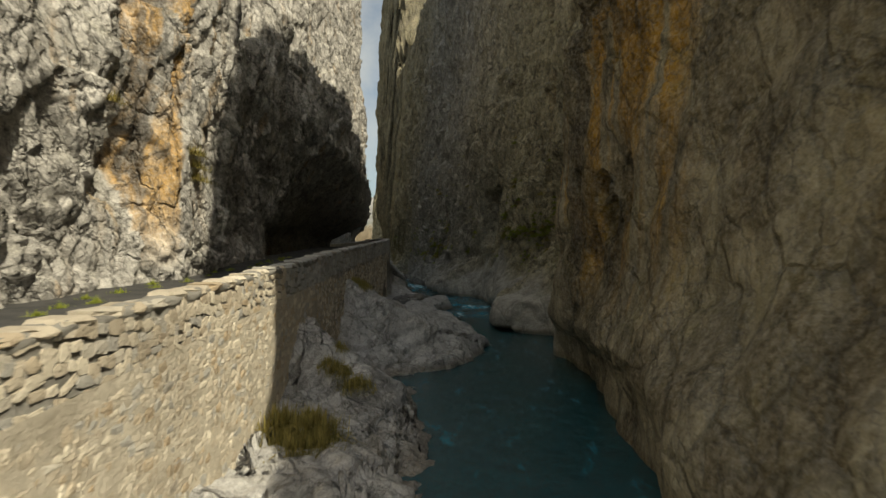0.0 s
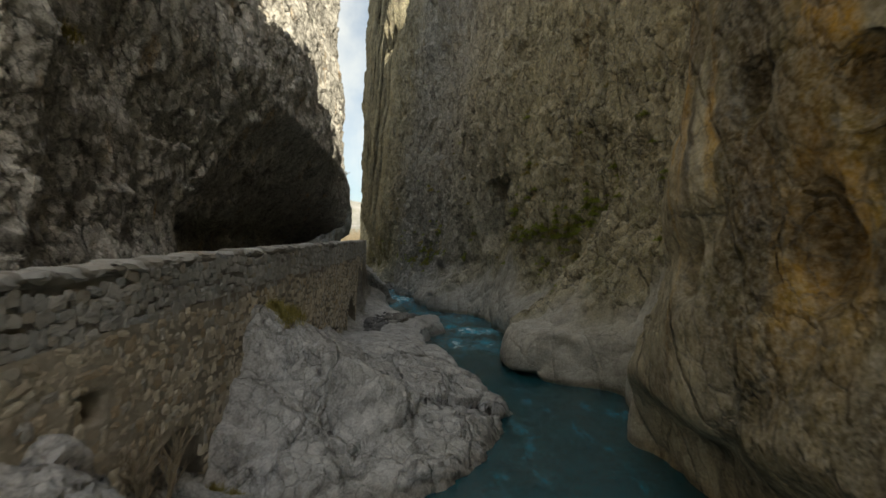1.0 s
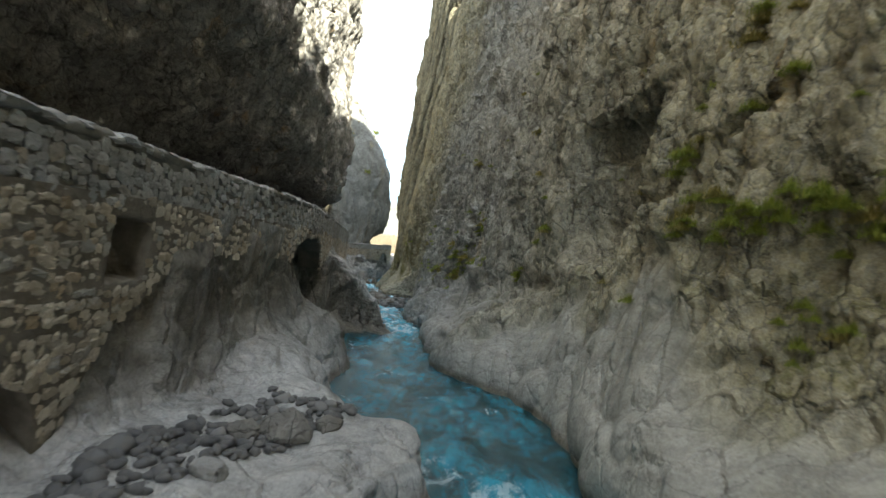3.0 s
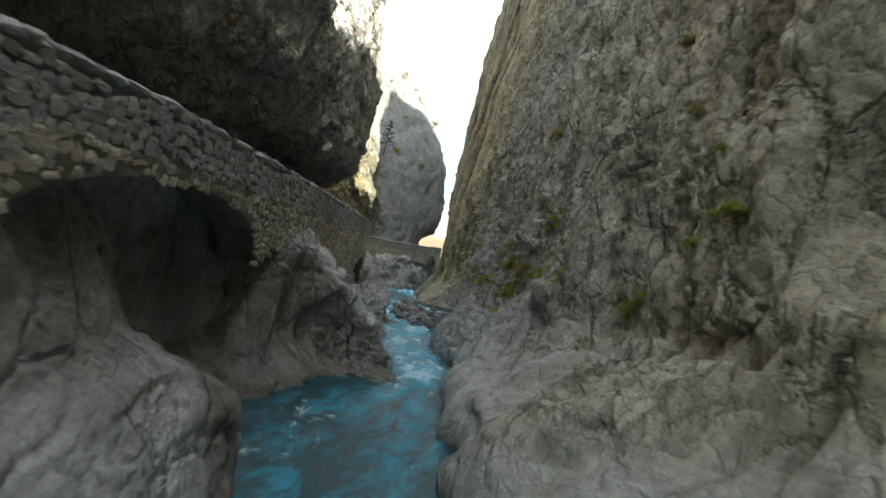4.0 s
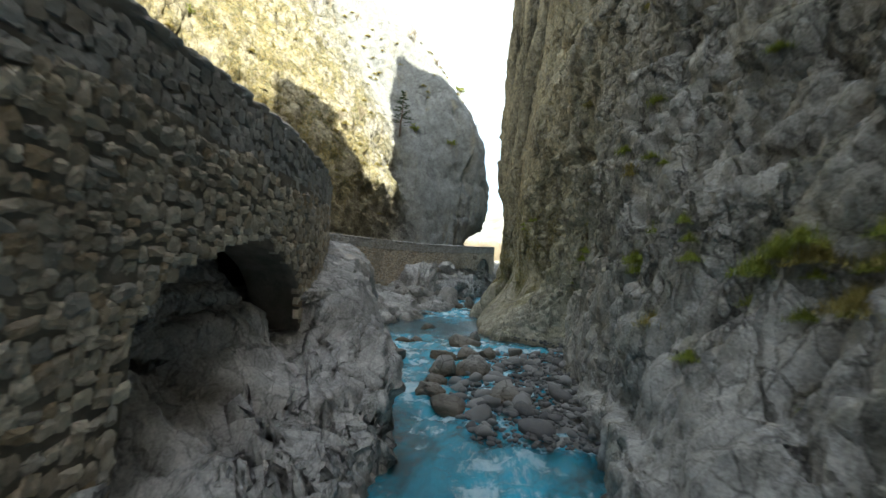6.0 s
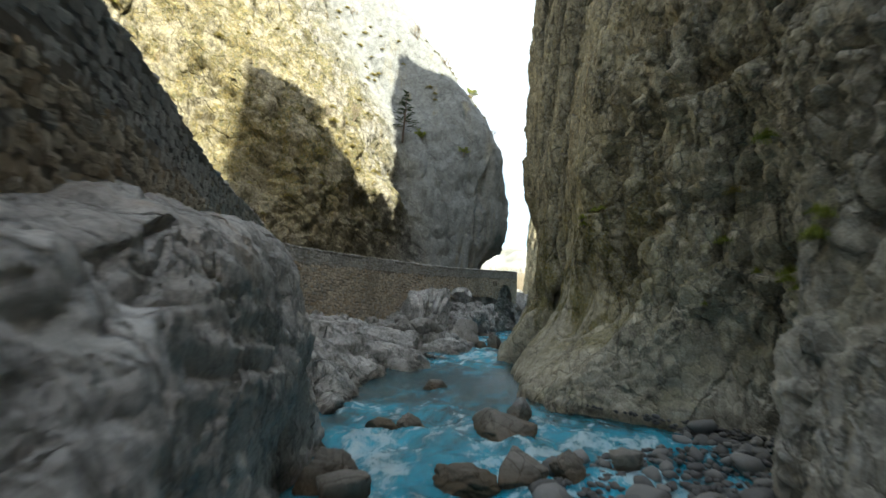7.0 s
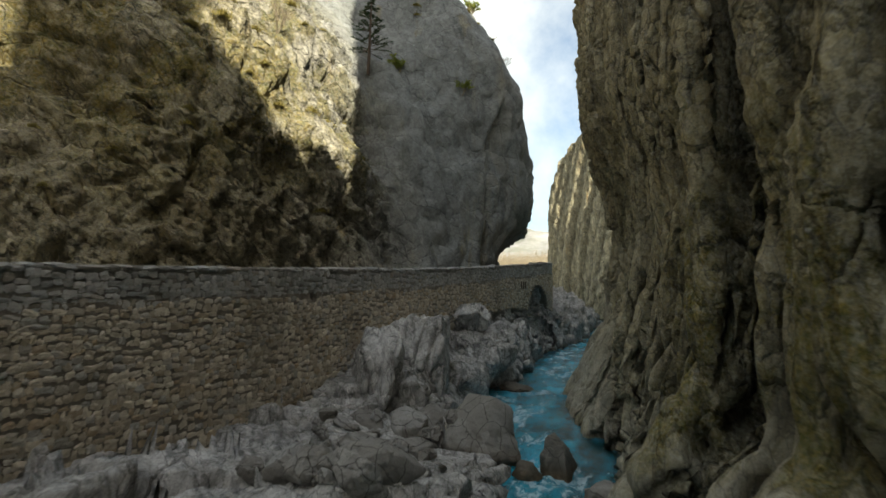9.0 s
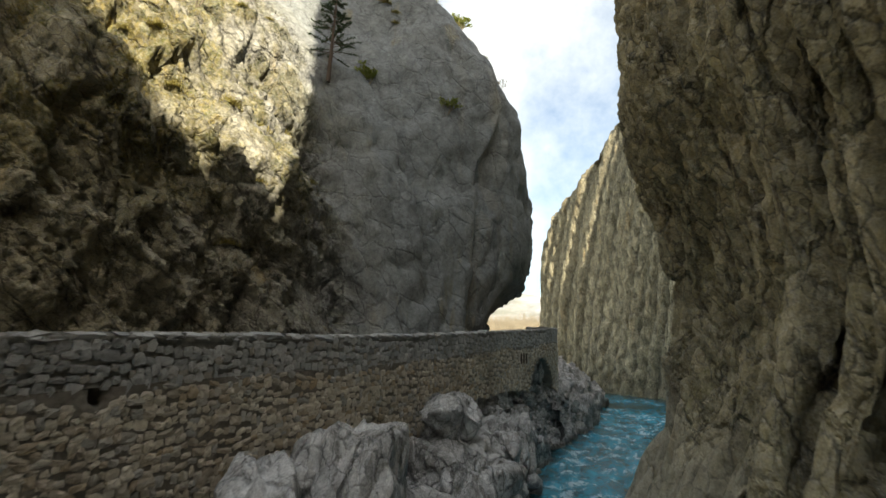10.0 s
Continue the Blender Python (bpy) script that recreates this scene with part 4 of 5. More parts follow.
river = tagged(sheet("river", np.stack([WX, WY, WZ], 2), WATER), "turquoise river with white rapids between rocks", "river", kind="structure")
attr = river.data.attributes.new("foam", "FLOAT", "POINT")
attr.data.foreach_set("value", np.clip(foam, 0, 1.2).astype(np.float32).ravel())

ry = even_steps(WALL_X, -30, 133, 0.5)
xw, nx, ny = wall_frame(ry)
zr = curve(TOP_Z, ry) - 0.78
ru = np.linspace(-0.2, -7.0, 15)
RP = np.stack([xw[:, None] + nx[:, None] * ru, ry[:, None] + ny[:, None] * ru, np.repeat(zr[:, None], 15, 1)], 2)
RP[..., 2] += 0.03 * fbm(RP.reshape(-1, 3) * 0.5, 3).reshape(RP.shape[:2])
tagged(sheet("road", RP, ASPHALT), "narrow worn asphalt road cut into the cliff", "road", kind="structure")
vu = np.linspace(-5.5, -22, 30)
VP = np.stack([xw[:, None] + nx[:, None] * vu, ry[:, None] + ny[:, None] * vu, zr[:, None] + np.linspace(0, 3.2, 30)[None, :] ** 1.3 - 0.05], 2)[ry > 74]
VP[..., 2] += 0.3 * fbm(VP.reshape(-1, 3) * 0.5, 3).reshape(VP.shape[:2])
tagged(sheet("verge", VP, ROCK_FAR), "rubble and dry grass slope beside the road", "verge", kind="structure")

# ---- rocky bank under the road wall ----
by = np.unique(np.concatenate([even_steps(WALL_X, -20, 133, 0.095), np.arange(43, 57.2, 0.06)]))
bw, bnx, bny = wall_frame(by)
soffit, within = arch_here(by)
bl = curve(LEFT_X, by)
rz = river_z(by)
b0z = np.maximum(curve(BASE_Z, by) + 0.35, np.where(within > 0.1, soffit + 0.4, 0))
deep = within * np.where(np.abs(by - 32.8) < 2, 1.35 - 1.1 * bump(by, 33.4, 36, 0.7), 1.1 - 0.5 * (by > 120))
deep = np.where(np.abs(by - 47.0) < 4.2, 0.2 + 0.7 * bump(by, 46.6, 48.8, 1.7), deep)
deep = deep - 0.62 * (bump(by, 36.8, 43.4, 0.6) + bump(by, 51.6, 55.2, 0.5) + 0.7 * bump(by, 70, 77, 2))
b0x = bw - 0.55 - deep
# share of the way from wall to water, and of the drop, at the two knees of the bank
K1 = (-20, 0.25, 10, 0.2, 14, 0.3, 17, 0.25, 20, 0.2, 24, 0.2, 30, 0.12, 50, 0.3, 54, 0.35, 58, 0.38, 66, 0.45, 71, 0.5, 77, 0.5, 79.5, 0.3, 81, 0.2, 95, 0.3, 105, 0.35, 128, 0.3)
H1 = (-20, 0.85, 10, 0.6, 14, 0.75, 16.5, 0.45, 19.5, 0.85, 24, 0.65, 30, 0.55, 50, 0.9, 54, 0.93, 57, 0.58, 59, 0.74, 66, 0.86, 71, 0.92, 77, 0.92, 79.5, 0.8, 81, 0.75, 95, 0.85, 105, 0.7, 128, 0.7)
K2 = (-20, 0.7, 10, 0.78, 16, 0.7, 20, 0.72, 24, 0.78, 30, 0.75, 50, 0.6, 54, 0.75, 60, 0.82, 66, 0.86, 71, 0.9, 77, 0.9, 79.5, 0.7, 81, 0.62, 90, 0.75, 105, 0.75, 128, 0.7)
H2 = (-20, 0.5, 10, 0.45, 16, 0.25, 20, 0.4, 24, 0.42, 30, 0.38, 50, 0.3, 54, 0.40, 57, 0.25, 60, 0.45, 71, 0.5, 77, 0.5, 81, 0.45, 95, 0.45, 105, 0.35, 128, 0.3)
shut = bump(by, 27, 99, 2) * bump(by, -99, 56.1, 0.7)
drop, run = curve(BASE_Z, by) + 0.35 - rz - 0.8 * within * (1 - shut), bl - b0x
kx1, kz1 = b0x + run * curve(K1, by), rz + drop * curve(H1, by)
kx2, kz2 = b0x + run * curve(K2, by), rz + drop * curve(H2, by)
# flat ledge below the first arch, upright pillar, then the worn hollow behind the wide arch: metres out from the wall or back from the water, and above the river
OUT1 = (24, 0.5, 31, 0.35, 33, 0.1, 35, 0.3, 38, 0.3, 40, 0.35, 42, 0.15, 44.4, 0.1, 45.6, -0.4, 46.8, -1.1, 49.2, -1.1, 50.6, -0.4, 51.6, 0.2, 52.5, 0.3, 53.3, 0.45, 54.0, 0.75, 54.6, 1.4, 55.2, 2.15, 55.7, 2.95, 56.1, 3.4, 57, 3.4)
UP1 = (24, 1.5, 28, 1.3, 31, 1.0, 36, 0.95, 38.4, 1.0, 39.6, 1.6, 41.5, 2.4, 45, 2.6, 46.6, 1.6, 48, 1.1, 49.5, 1.2, 50.8, 2.4, 51.6, 3.2, 52.5, 3.35, 53.3, 3.5, 54.0, 3.2, 54.6, 2.6, 55.2, 1.85, 55.7, 1.2, 56.1, 0.6, 57, 0.5)
BACK2 = (24, 0.8, 28, 0.55, 34, 0.4, 38, 0.45, 39.6, 0.9, 42, 0.75, 45, 0.55, 46.5, 0.45, 48, 0.5, 50, 0.5, 51.5, 0.9, 52.5, 1.5, 53.3, 1.65, 54.0, 1.8, 54.6, 1.8, 55.2, 1.55, 55.7, 0.85, 56.1, 0.4, 57, 0.4)
UP2 = (24, 0.9, 28, 0.85, 34, 0.8, 38, 0.75, 39.6, 0.75, 42, 1.1, 45, 1.35, 46.5, 1.2, 48, 0.75, 49.5, 0.4, 51.5, 1.0, 52.5, 1.3, 53.3, 1.2, 54.0, 1.0, 54.6, 0.8, 55.2, 0.55, 55.7, 0.35, 56.1, 0.25, 57, 0.25)
kx1 += shut * (bw + curve(OUT1, by) - kx1)
kz1 += shut * (rz + curve(UP1, by) - kz1)
kx2 += shut * (bl - curve(BACK2, by) - kx2)
kz2 += shut * (rz + curve(UP2, by) - kz2)
knots = np.array((0, 0.3, 0.62, 0.85, 1.0))
bx = np.stack([b0x, kx1, kx2, bl, bl + 0.5], 1)
bz = np.stack([b0z, kz1, kz2, rz, rz - 1.6], 1)
bu = np.linspace(0, 1, 120)
BP = np.zeros((len(by), len(bu), 3))
for i in range(len(by)):
    BP[i, :, 0] = curve(np.column_stack([knots, bx[i]]).ravel(), bu)
    BP[i, :, 2] = curve(np.column_stack([knots, bz[i]]).ravel(), bu)
BP[..., 1] = by[:, None]
skew = (bny / bnx)[:, None] * (BP[..., 0] - bw[:, None]) * bump(by, 74, 100, 5)[:, None] * 0.6
BP[..., 1] += skew
broken = 0.4 * bump(by, 8, 25, 3) + 0.45 * bump(by, 55, 132, 2) - 0.1 * bump(by, 69, 79, 2) + 0.1 * bump(by, 97, 132, 3) + 0.2
BANK = roughen(BP, 1, big=0.35, mid=0.3, block=np.repeat((0.30 - 0.06 * bump(by, 64, 79, 3) - 0.17 * bump(by, 81, 112, 2) - 0.12 * bump(by, -20, 25, 2))[:, None], len(bu), 1), small=0.03, cell=0.42, dip=0.2, worn=np.repeat(np.clip(1 - broken, 0, 1)[:, None], len(bu), 1), stretch=0.7, seed=11.0)
# tilted slabs and blocks parted by open joints
bn = normals(BANK)
bn = bn * np.sign((bn * np.array((1, 0, 0.3))).sum(2, keepdims=True) + 1e-9)
bq = BANK.reshape(-1, 3)
bq = bq + 0.18 * np.stack([fbm(bq * 0.8 + k, 3) for k in (3, 13, 23)], 1)
bq = np.stack([(bq[:, 0] * 0.8 + bq[:, 1] * 0.6) * 0.28, (bq[:, 1] * 0.8 - bq[:, 0] * 0.6 + 0.5 * bq[:, 2]) * 0.6, bq[:, 2] * 0.5], 1)
slabs = np.repeat((0.4 * bump(by, 9, 25, 3) + 0.6 * bump(by, 57, 68, 2) + bump(by, 80, 132, 2))[:, None], len(bu), 1).ravel()
(sf1, sc1), (sf2, sc2) = facets(bq), facets(bq * 2.3 + 7)
BANK = BANK + bn * (slabs * (0.58 * sf1 + 0.12 * sf2 - 0.34 * (1 - sc1) ** 2 - 0.05 * (1 - sc2) ** 2)).reshape(BANK.shape[:2])[..., None]
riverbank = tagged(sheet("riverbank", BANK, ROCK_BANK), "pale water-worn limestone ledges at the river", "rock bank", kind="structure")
polish(riverbank, np.repeat(np.clip(1.15 - 1.3 * broken, 0, 1)[:, None], len(bu), 1))
# shade of the hollowed, undercut face behind the wide arch, painted as brown
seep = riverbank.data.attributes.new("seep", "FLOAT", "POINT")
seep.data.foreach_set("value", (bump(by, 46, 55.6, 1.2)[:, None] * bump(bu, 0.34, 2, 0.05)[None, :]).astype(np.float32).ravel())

# the bank goes on under the buttress
fy = np.arange(128, 200, 0.35)
fu = np.linspace(0, 1, 40)
fl = curve(LEFT_X, fy)
FP = np.stack([fl[:, None] + 0.5 - 14 * fu[None, :] ** 1.6, np.repeat(fy[:, None], 40, 1), river_z(fy)[:, None] - 1.0 + 7.5 * np.sqrt(fu)[None, :]], 2)
tagged(sheet("riverbank_far", roughen(FP, 1, big=0.8, mid=0.5, block=0.6, small=0.05, stretch=0.8, seed=15.0), ROCK_BANK), "rocky bank beyond the road wall", "rock bank", kind="structure")

# ---- road wall ----
retaining_wall = tagged(new("retaining_wall"), "rubble stone retaining wall with arches carrying the road", "retaining wall", kind="structure")
LEDGE = 0.78
wy2 = np.unique(np.concatenate([even_steps(WALL_X, -20, 133, 0.1), *[np.linspace(c - w - 0.02, c + w + 0.02, 50) for c, w, _, _ in ARCHES]]))
xw2, nx2, ny2 = wall_frame(wy2)
soff, ins = arch_here(wy2)
ledge_z = curve(TOP_Z, wy2) - LEDGE
bottom = np.where(soff > 0, np.maximum(soff, curve(BASE_Z, wy2) - 0.5), curve(BASE_Z, wy2) - 0.5)
bottom = np.minimum(bottom, ledge_z - 0.15)
rows = 46
MP = np.zeros((len(wy2), rows + 6, 3))
for j in range(rows + 6):
    k = min(j, rows - 1) / (rows - 1)
    z = ledge_z + (bottom - ledge_z) * k
    inset = np.full_like(z, -0.022)
    for c, hz, r in HOLES:
        inset += 1.4 * (np.maximum(np.abs(wy2 - c) / r, np.abs(z - hz) / r) < 1)
    inset += max(0, j - rows + 1) * 0.16
    inset += 0.02 * fbm(np.stack([xw2, wy2, z], 1) * 1.5, 2)
    MP[:, j] = np.stack([xw2 - nx2 * inset, wy2 - ny2 * inset, z], 1)
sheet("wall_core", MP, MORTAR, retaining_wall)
# sheet added behind the arches to stop daylight leaking through them
backing = slice(*np.searchsorted(wy2, (56.5, 96)))
deep_z = np.linspace(0, 1, 12)
BACKING = np.stack([np.repeat((xw2 - nx2 * 1.9)[backing, None], 12, 1), np.repeat((wy2 - ny2 * 1.9)[backing, None], 12, 1), 3.0 + (ledge_z[backing, None] - 3.05) * deep_z[None, :]], 2)
sheet("rubble_fill", BACKING, MORTAR, retaining_wall)
# parapet: outer face, uneven coping, inner face
profile = ((0.0, 0.0), (-0.02, 0.02), (-0.03, 0.25), (-0.03, 0.48), (-0.035, 0.64), (-0.01, 0.66), (0.01, 0.74), (-0.04, 0.79), (-0.2, 0.81), (-0.38, 0.79), (-0.43, 0.72), (-0.41, 0.62), (-0.42, 0.0))
dense = []
for (a, b), (c, d) in zip(profile[:-1], profile[1:]):
    dense += [(a + (c - a) * t, b + (d - b) * t) for t in (0, 0.5)]
dense.append(profile[-1])
PP = np.zeros((len(wy2), len(dense), 3))
for j, (o, hgt) in enumerate(dense):
    PP[:, j] = np.stack([xw2 + nx2 * o, wy2 + ny2 * o, ledge_z + hgt], 1)
pn = normals(PP)
lump = 0.04 * fbm(PP.reshape(-1, 3) * 2.2, 4) + 0.03 * facets(PP.reshape(-1, 3) * 3.3)[0]
PP = PP - pn * lump.reshape(PP.shape[:2])[..., None] * np.sign(pn[len(wy2) // 2, 2, 0])
tagged(sheet("parapet", PP, PARAPET, retaining_wall), "weathered rendered stone parapet")


# ---- stones of the road wall ----
def stone_mesh(seed):
    """A rough-faced stone, one unit wide and high, domed towards +x."""
    r = random.Random(seed)
    n = 4
    bm = bmesh.new()
    front = []
    for i in range(n):
        for j in range(n):
            u, v = i / (n - 1) - 0.5, j / (n - 1) - 0.5
            corner = abs(u) > 0.4 and abs(v) > 0.4
            pull = 0.86 if corner else 0.98
            rim = abs(u) > 0.4 or abs(v) > 0.4
            front.append(bm.verts.new(((0.45 if rim else 0.7) + r.uniform(-0.2, 0.2), u * pull + r.uniform(-0.09, 0.09), v * pull + r.uniform(-0.09, 0.09))))
    for i in range(n - 1):
        for j in range(n - 1):
            bm.faces.new([front[i * n + j], front[(i + 1) * n + j], front[(i + 1) * n + j + 1], front[i * n + j + 1]])
    ring = [i * n for i in range(n)] + [(n - 1) * n + j for j in range(1, n)] + [i * n + n - 1 for i in range(n - 2, -1, -1)] + [j for j in range(n - 2, 0, -1)]
    back = [bm.verts.new((-0.8, front[k].co.y * 1.02, front[k].co.z * 1.02)) for k in ring]
    for a in range(len(ring)):
        b = (a + 1) % len(ring)
        bm.faces.new([front[ring[b]], front[ring[a]], back[a], back[b]])
    me = bpy.data.meshes.new("stone")
    bm.to_mesh(me)
    bm.free()
    return me


STONES = [stone_mesh(s) for s in range(12)]
for me in STONES:
    me.materials.append(STONE)
    me.polygons.foreach_set("use_smooth", np.full(len(me.polygons), False))
stone_data = []
for me in STONES:
    co = np.zeros(len(me.vertices) * 3, np.float32)
    me.vertices.foreach_get("co", co)
    stone_data.append((co.reshape(-1, 3), [tuple(f.vertices) for f in me.polygons]))


def lay_stones():
    """Courses of rubble from the ledge down to the rock: those nearest the camera's way as parts, the rest joined."""
    r = random.Random(5)
    ysd = np.linspace(-20, 132.5, 6000)
    sd = np.concatenate([[0], np.cumsum(np.hypot(np.diff(curve(WALL_X, ysd)), np.diff(ysd)))])
    base_t, top_t = curve(BASE_Z, ysd), curve(TOP_Z, ysd) - LEDGE
    arch_t, _ = arch_here(ysd)
    singles, laid = 0, {"stonework": [], "parapet_stonework": []}
    depth = -0.66
    while depth < 4.6:
        high = r.uniform(0.10, 0.175)
        s = r.uniform(0, 0.3)
        while s < sd[-1] - 0.5:
            wide = min(0.62, max(0.11, r.gauss(0.178, 0.06)))
            y = float(np.interp(s + wide / 2, sd, ysd))
            z = float(np.interp(y, ysd, top_t)) - depth - high / 2
            s += wide + 0.01
            lowest = float(np.interp(y, ysd, base_t)) - 0.5
            arch = float(np.interp(y, ysd, arch_t))
            flat = 0.25 if y < 14 and depth < -0.05 else 0.42 if depth < -0.05 else 0.5 if y < 15 else 0.62 if y < 50 else 0.9
            if z < lowest or (arch and z - high * 0.3 < arch):
                continue
            if any(abs(y - c) < rr + wide * 0.35 and abs(z - hz) < rr + high * 0.3 for c, hz, rr in HOLES):
                continue
            x, nx, ny = (float(v[0]) for v in wall_frame(np.array([y])))
            k = r.randrange(12)
            tilt = r.gauss(0, 0.2)
            m = Matrix.Translation((x, y, z + r.uniform(-0.05, 0.05) + 0.06 * math.sin(y * 0.9 + depth * 3) + 0.05 * math.sin(y * 2.3 + depth * 5))) @ Matrix.Rotation(math.atan2(ny, nx), 4, "Z") @ Matrix.Rotation(tilt, 4, "X") @ Matrix.Diagonal((flat * r.uniform(0.055, 0.115), wide * r.uniform(0.95, 1.1), high * r.uniform(0.7, 1.45), 1))
            if singles < 290 and (53 < y < 64 and 0 < depth < 1.7):
                ob = new("stone", STONES[k])
                ob.parent = retaining_wall
                ob.matrix_world = m
                singles += 1
                continue
            laid["parapet_stonework" if depth < -0.02 and y > 12 else "stonework"].append((k, np.array(m)))
        depth += high + 0.008
    # coping: rough blocks laid across the top of the parapet
    s = 0.0
    while s < sd[-1] - 0.8:
        wide = r.uniform(0.3, 0.75)
        y = float(np.interp(s + wide / 2, sd, ysd))
        s += wide
        x, nx, ny = (float(v[0]) for v in wall_frame(np.array([y])))
        z = float(np.interp(y, ysd, top_t)) + 0.745 + r.uniform(-0.02, 0.02)
        m = Matrix.Translation((x - nx * 0.17, y - ny * 0.17, z)) @ Matrix.Rotation(math.atan2(ny, nx), 4, "Z") @ Matrix.Rotation(r.gauss(0, 0.03), 4, "X") @ Matrix.Diagonal((r.uniform(0.25, 0.31), wide * 1.02, r.uniform(0.13, 0.18), 1))
        laid["parapet_stonework" if y > 12 else "stonework"].append((r.randrange(12), np.array(m)))
    for name, mat, label in (("stonework", STONE_FAR, "coursed rubble stonework"), ("parapet_stonework", STONE_GREY, "weathered grey stonework of the parapet")):
        verts, quads, count = [], [], 0
        for k, a in laid[name]:
            co, fs = stone_data[k]
            verts.append(co @ a[:3, :3].T + a[:3, 3])
            quads.append(np.array(fs) + count)
            count += len(co)
        me = mesh_from(name, np.concatenate(verts), np.concatenate(quads), False)
        me.materials.append(mat)
        ob = new(name, me)
        ob.parent = retaining_wall
        tagged(ob, label, kind="stuff")


lay_stones()


# ---- boulders and cobbles ----
def tube(bm, a, b, ra, rb, n=7):
    a, b = Vector(a), Vector(b)
    q = (b - a).to_track_quat("Z", "Y").to_matrix()
    rings = [[bm.verts.new(c + q @ Vector((math.cos(6.283 * i / n) * r, math.sin(6.283 * i / n) * r, 0))) for i in range(n)] for c, r in ((a, ra), (b, rb))]
    for i in range(n):
        bm.faces.new([rings[0][i], rings[0][(i + 1) % n], rings[1][(i + 1) % n], rings[1][i]])


def rock_mesh(name, seed, sub, sharp=0.5):
    """A stone cut by broken faces: the higher sharp is, the crisper its edges; low, a rolled pebble."""
    rng = np.random.RandomState(seed + 3)
    bm = bmesh.new()
    bmesh.ops.create_icosphere(bm, subdivisions=sub, radius=1.0)
    co = np.array([v.co[:] for v in bm.verts])
    face = rng.normal(size=(20, 3))
    face /= np.linalg.norm(face, axis=1)[:, None]
    away = rng.uniform(0.74, 1.0, 20)
    reach = np.clip(co @ face.T, 0.02, None) / away
    power = 5 + 22 * sharp
    radius = (reach ** power).sum(1) ** (-1 / power)
    p = co * 0.9 + seed * 7.7
    if name == "rock_block":
        radius = radius * (1 + 0.10 * saw(p[:, 0] * 1.6 + p[:, 1] * 0.9 + 0.5 * fbm(p, 2), 0.12) + 0.12 * saw(p[:, 2] * 0.8 + 0.8 * fbm(p * 0.7, 2), 0.08) + 0.05 * fbm(p * 4, 3) - 0.14 * ridge(p * np.array((1.6, 1.6, 0.4)), 5))
    radius = radius * (1 + 0.12 * fbm(p * 0.9, 2) + 0.05 * sharp * fbm(p * 3, 3) - 0.05 * sharp * ridge(p * 1.6, 6))
    co = co * radius[:, None]
    for v, q in zip(bm.verts, co):
        v.co = q
    for fc in bm.faces:
        fc.smooth = True
    me = bpy.data.meshes.new(name)
    bm.to_mesh(me)
    bm.free()
    return me


def nearest_on(P, y, z=None, x=None):
    """Point of a rock sheet nearest to (y, z), or to (x, y) seen from above."""
    q = P.reshape(-1, 3)
    d = (q[:, 1] - y) ** 2 + ((q[:, 2] - z) ** 2 if x is None else (q[:, 0] - x) ** 2)
    return q[int(d.argmin())]


BIG = [rock_mesh("boulder", s, 5, 2.4 if s % 2 else 1.3) for s in range(7)]
for me in BIG:
    me.materials.append(BOULDER)
# x, y, radius, height above water of its middle, squash
BOULDERS = ((-17.1, 103.5, 1.5, 0.35, 0.66), (-14.75, 102.7, 0.5, 0.35, 1.35), (-19.6, 104.4, 0.6, 0.3, 0.8), (-20.1, 103.0, 0.7, 0.5, 0.9), (-18.5, 101.8, 0.55, 0.5, 0.75), (-18.1, 102.4, 0.4, 0.9, 0.6),
            (-17.2, 100.4, 0.55, 0.2, 0.7), (-16.7, 98.8, 0.5, 0.1, 0.7), (-18.8, 100.6, 0.45, 0.5, 0.8), (-19.7, 101.2, 0.5, 0.7, 0.8), (-18.0, 113.2, 1.0, 0.05, 0.22), (-16.3, 99.9, 0.42, 0.15, 0.7),
            (-13.2, 101.0, 0.7, 0.1, 0.7), (-9.66, 81.3, 0.75, 0.05, 0.45), (-9.8, 83.3, 0.42, 0.1, 0.7), (-11.5, 77.3, 0.48, 0.1, 0.75), (-11.15, 76.9, 0.4, 0.1, 0.7), (-11.75, 80.9, 0.38, 0.05, 0.6), (-12.2, 80.6, 0.3, 0.05, 0.6),
            (-9.7, 78.2, 0.55, 0.0, 0.5), (-9.0, 78.7, 0.45, 0.1, 0.6), (-8.9, 75.3, 0.5, 0.15, 0.7), (-8.0, 76.0, 0.55, 0.2, 0.7), (-7.4, 80.0, 0.3, 0.25, 0.7), (-8.3, 79.4, 0.33, 0.15, 0.7),
            (-7.6, 71.5, 0.5, 0.1, 0.6), (-8.4, 72.6, 0.45, 0.1, 0.6), (-6.6, 72.8, 0.45, 0.2, 0.7), (-12.9, 86.0, 0.4, 0.0, 0.5),
            (-1.6, 37.0, 0.42, 1.0, 0.7), (-1.9, 35.0, 0.3, 1.0, 0.65), (-2.2, 36.6, 0.28, 1.0, 0.6), (-1.1, 37.6, 0.3, 0.95, 0.6), (-8.7, 73.9, 0.4, 0.05, 0.6), (-13.0, 97.5, 0.35, 0.05, 0.6), (-15.4, 102.2, 0.4, 0.0, 0.7))
for i, (x, y, rad, up, squash) in enumerate(BOULDERS):
    ob = new("boulder", BIG[i % 7])
    ob.matrix_world = pose(x, y, float(river_z(np.array(y))) + up * 0.8, 0, 0, 47 * i) @ Matrix.Diagonal((rad, rad * 0.82, rad * squash, 1))
    tagged(ob, "rounded limestone boulder in the rapids" if up < 0.25 else "grey broken limestone boulder beside the river", "boulder", "boulders by the river")
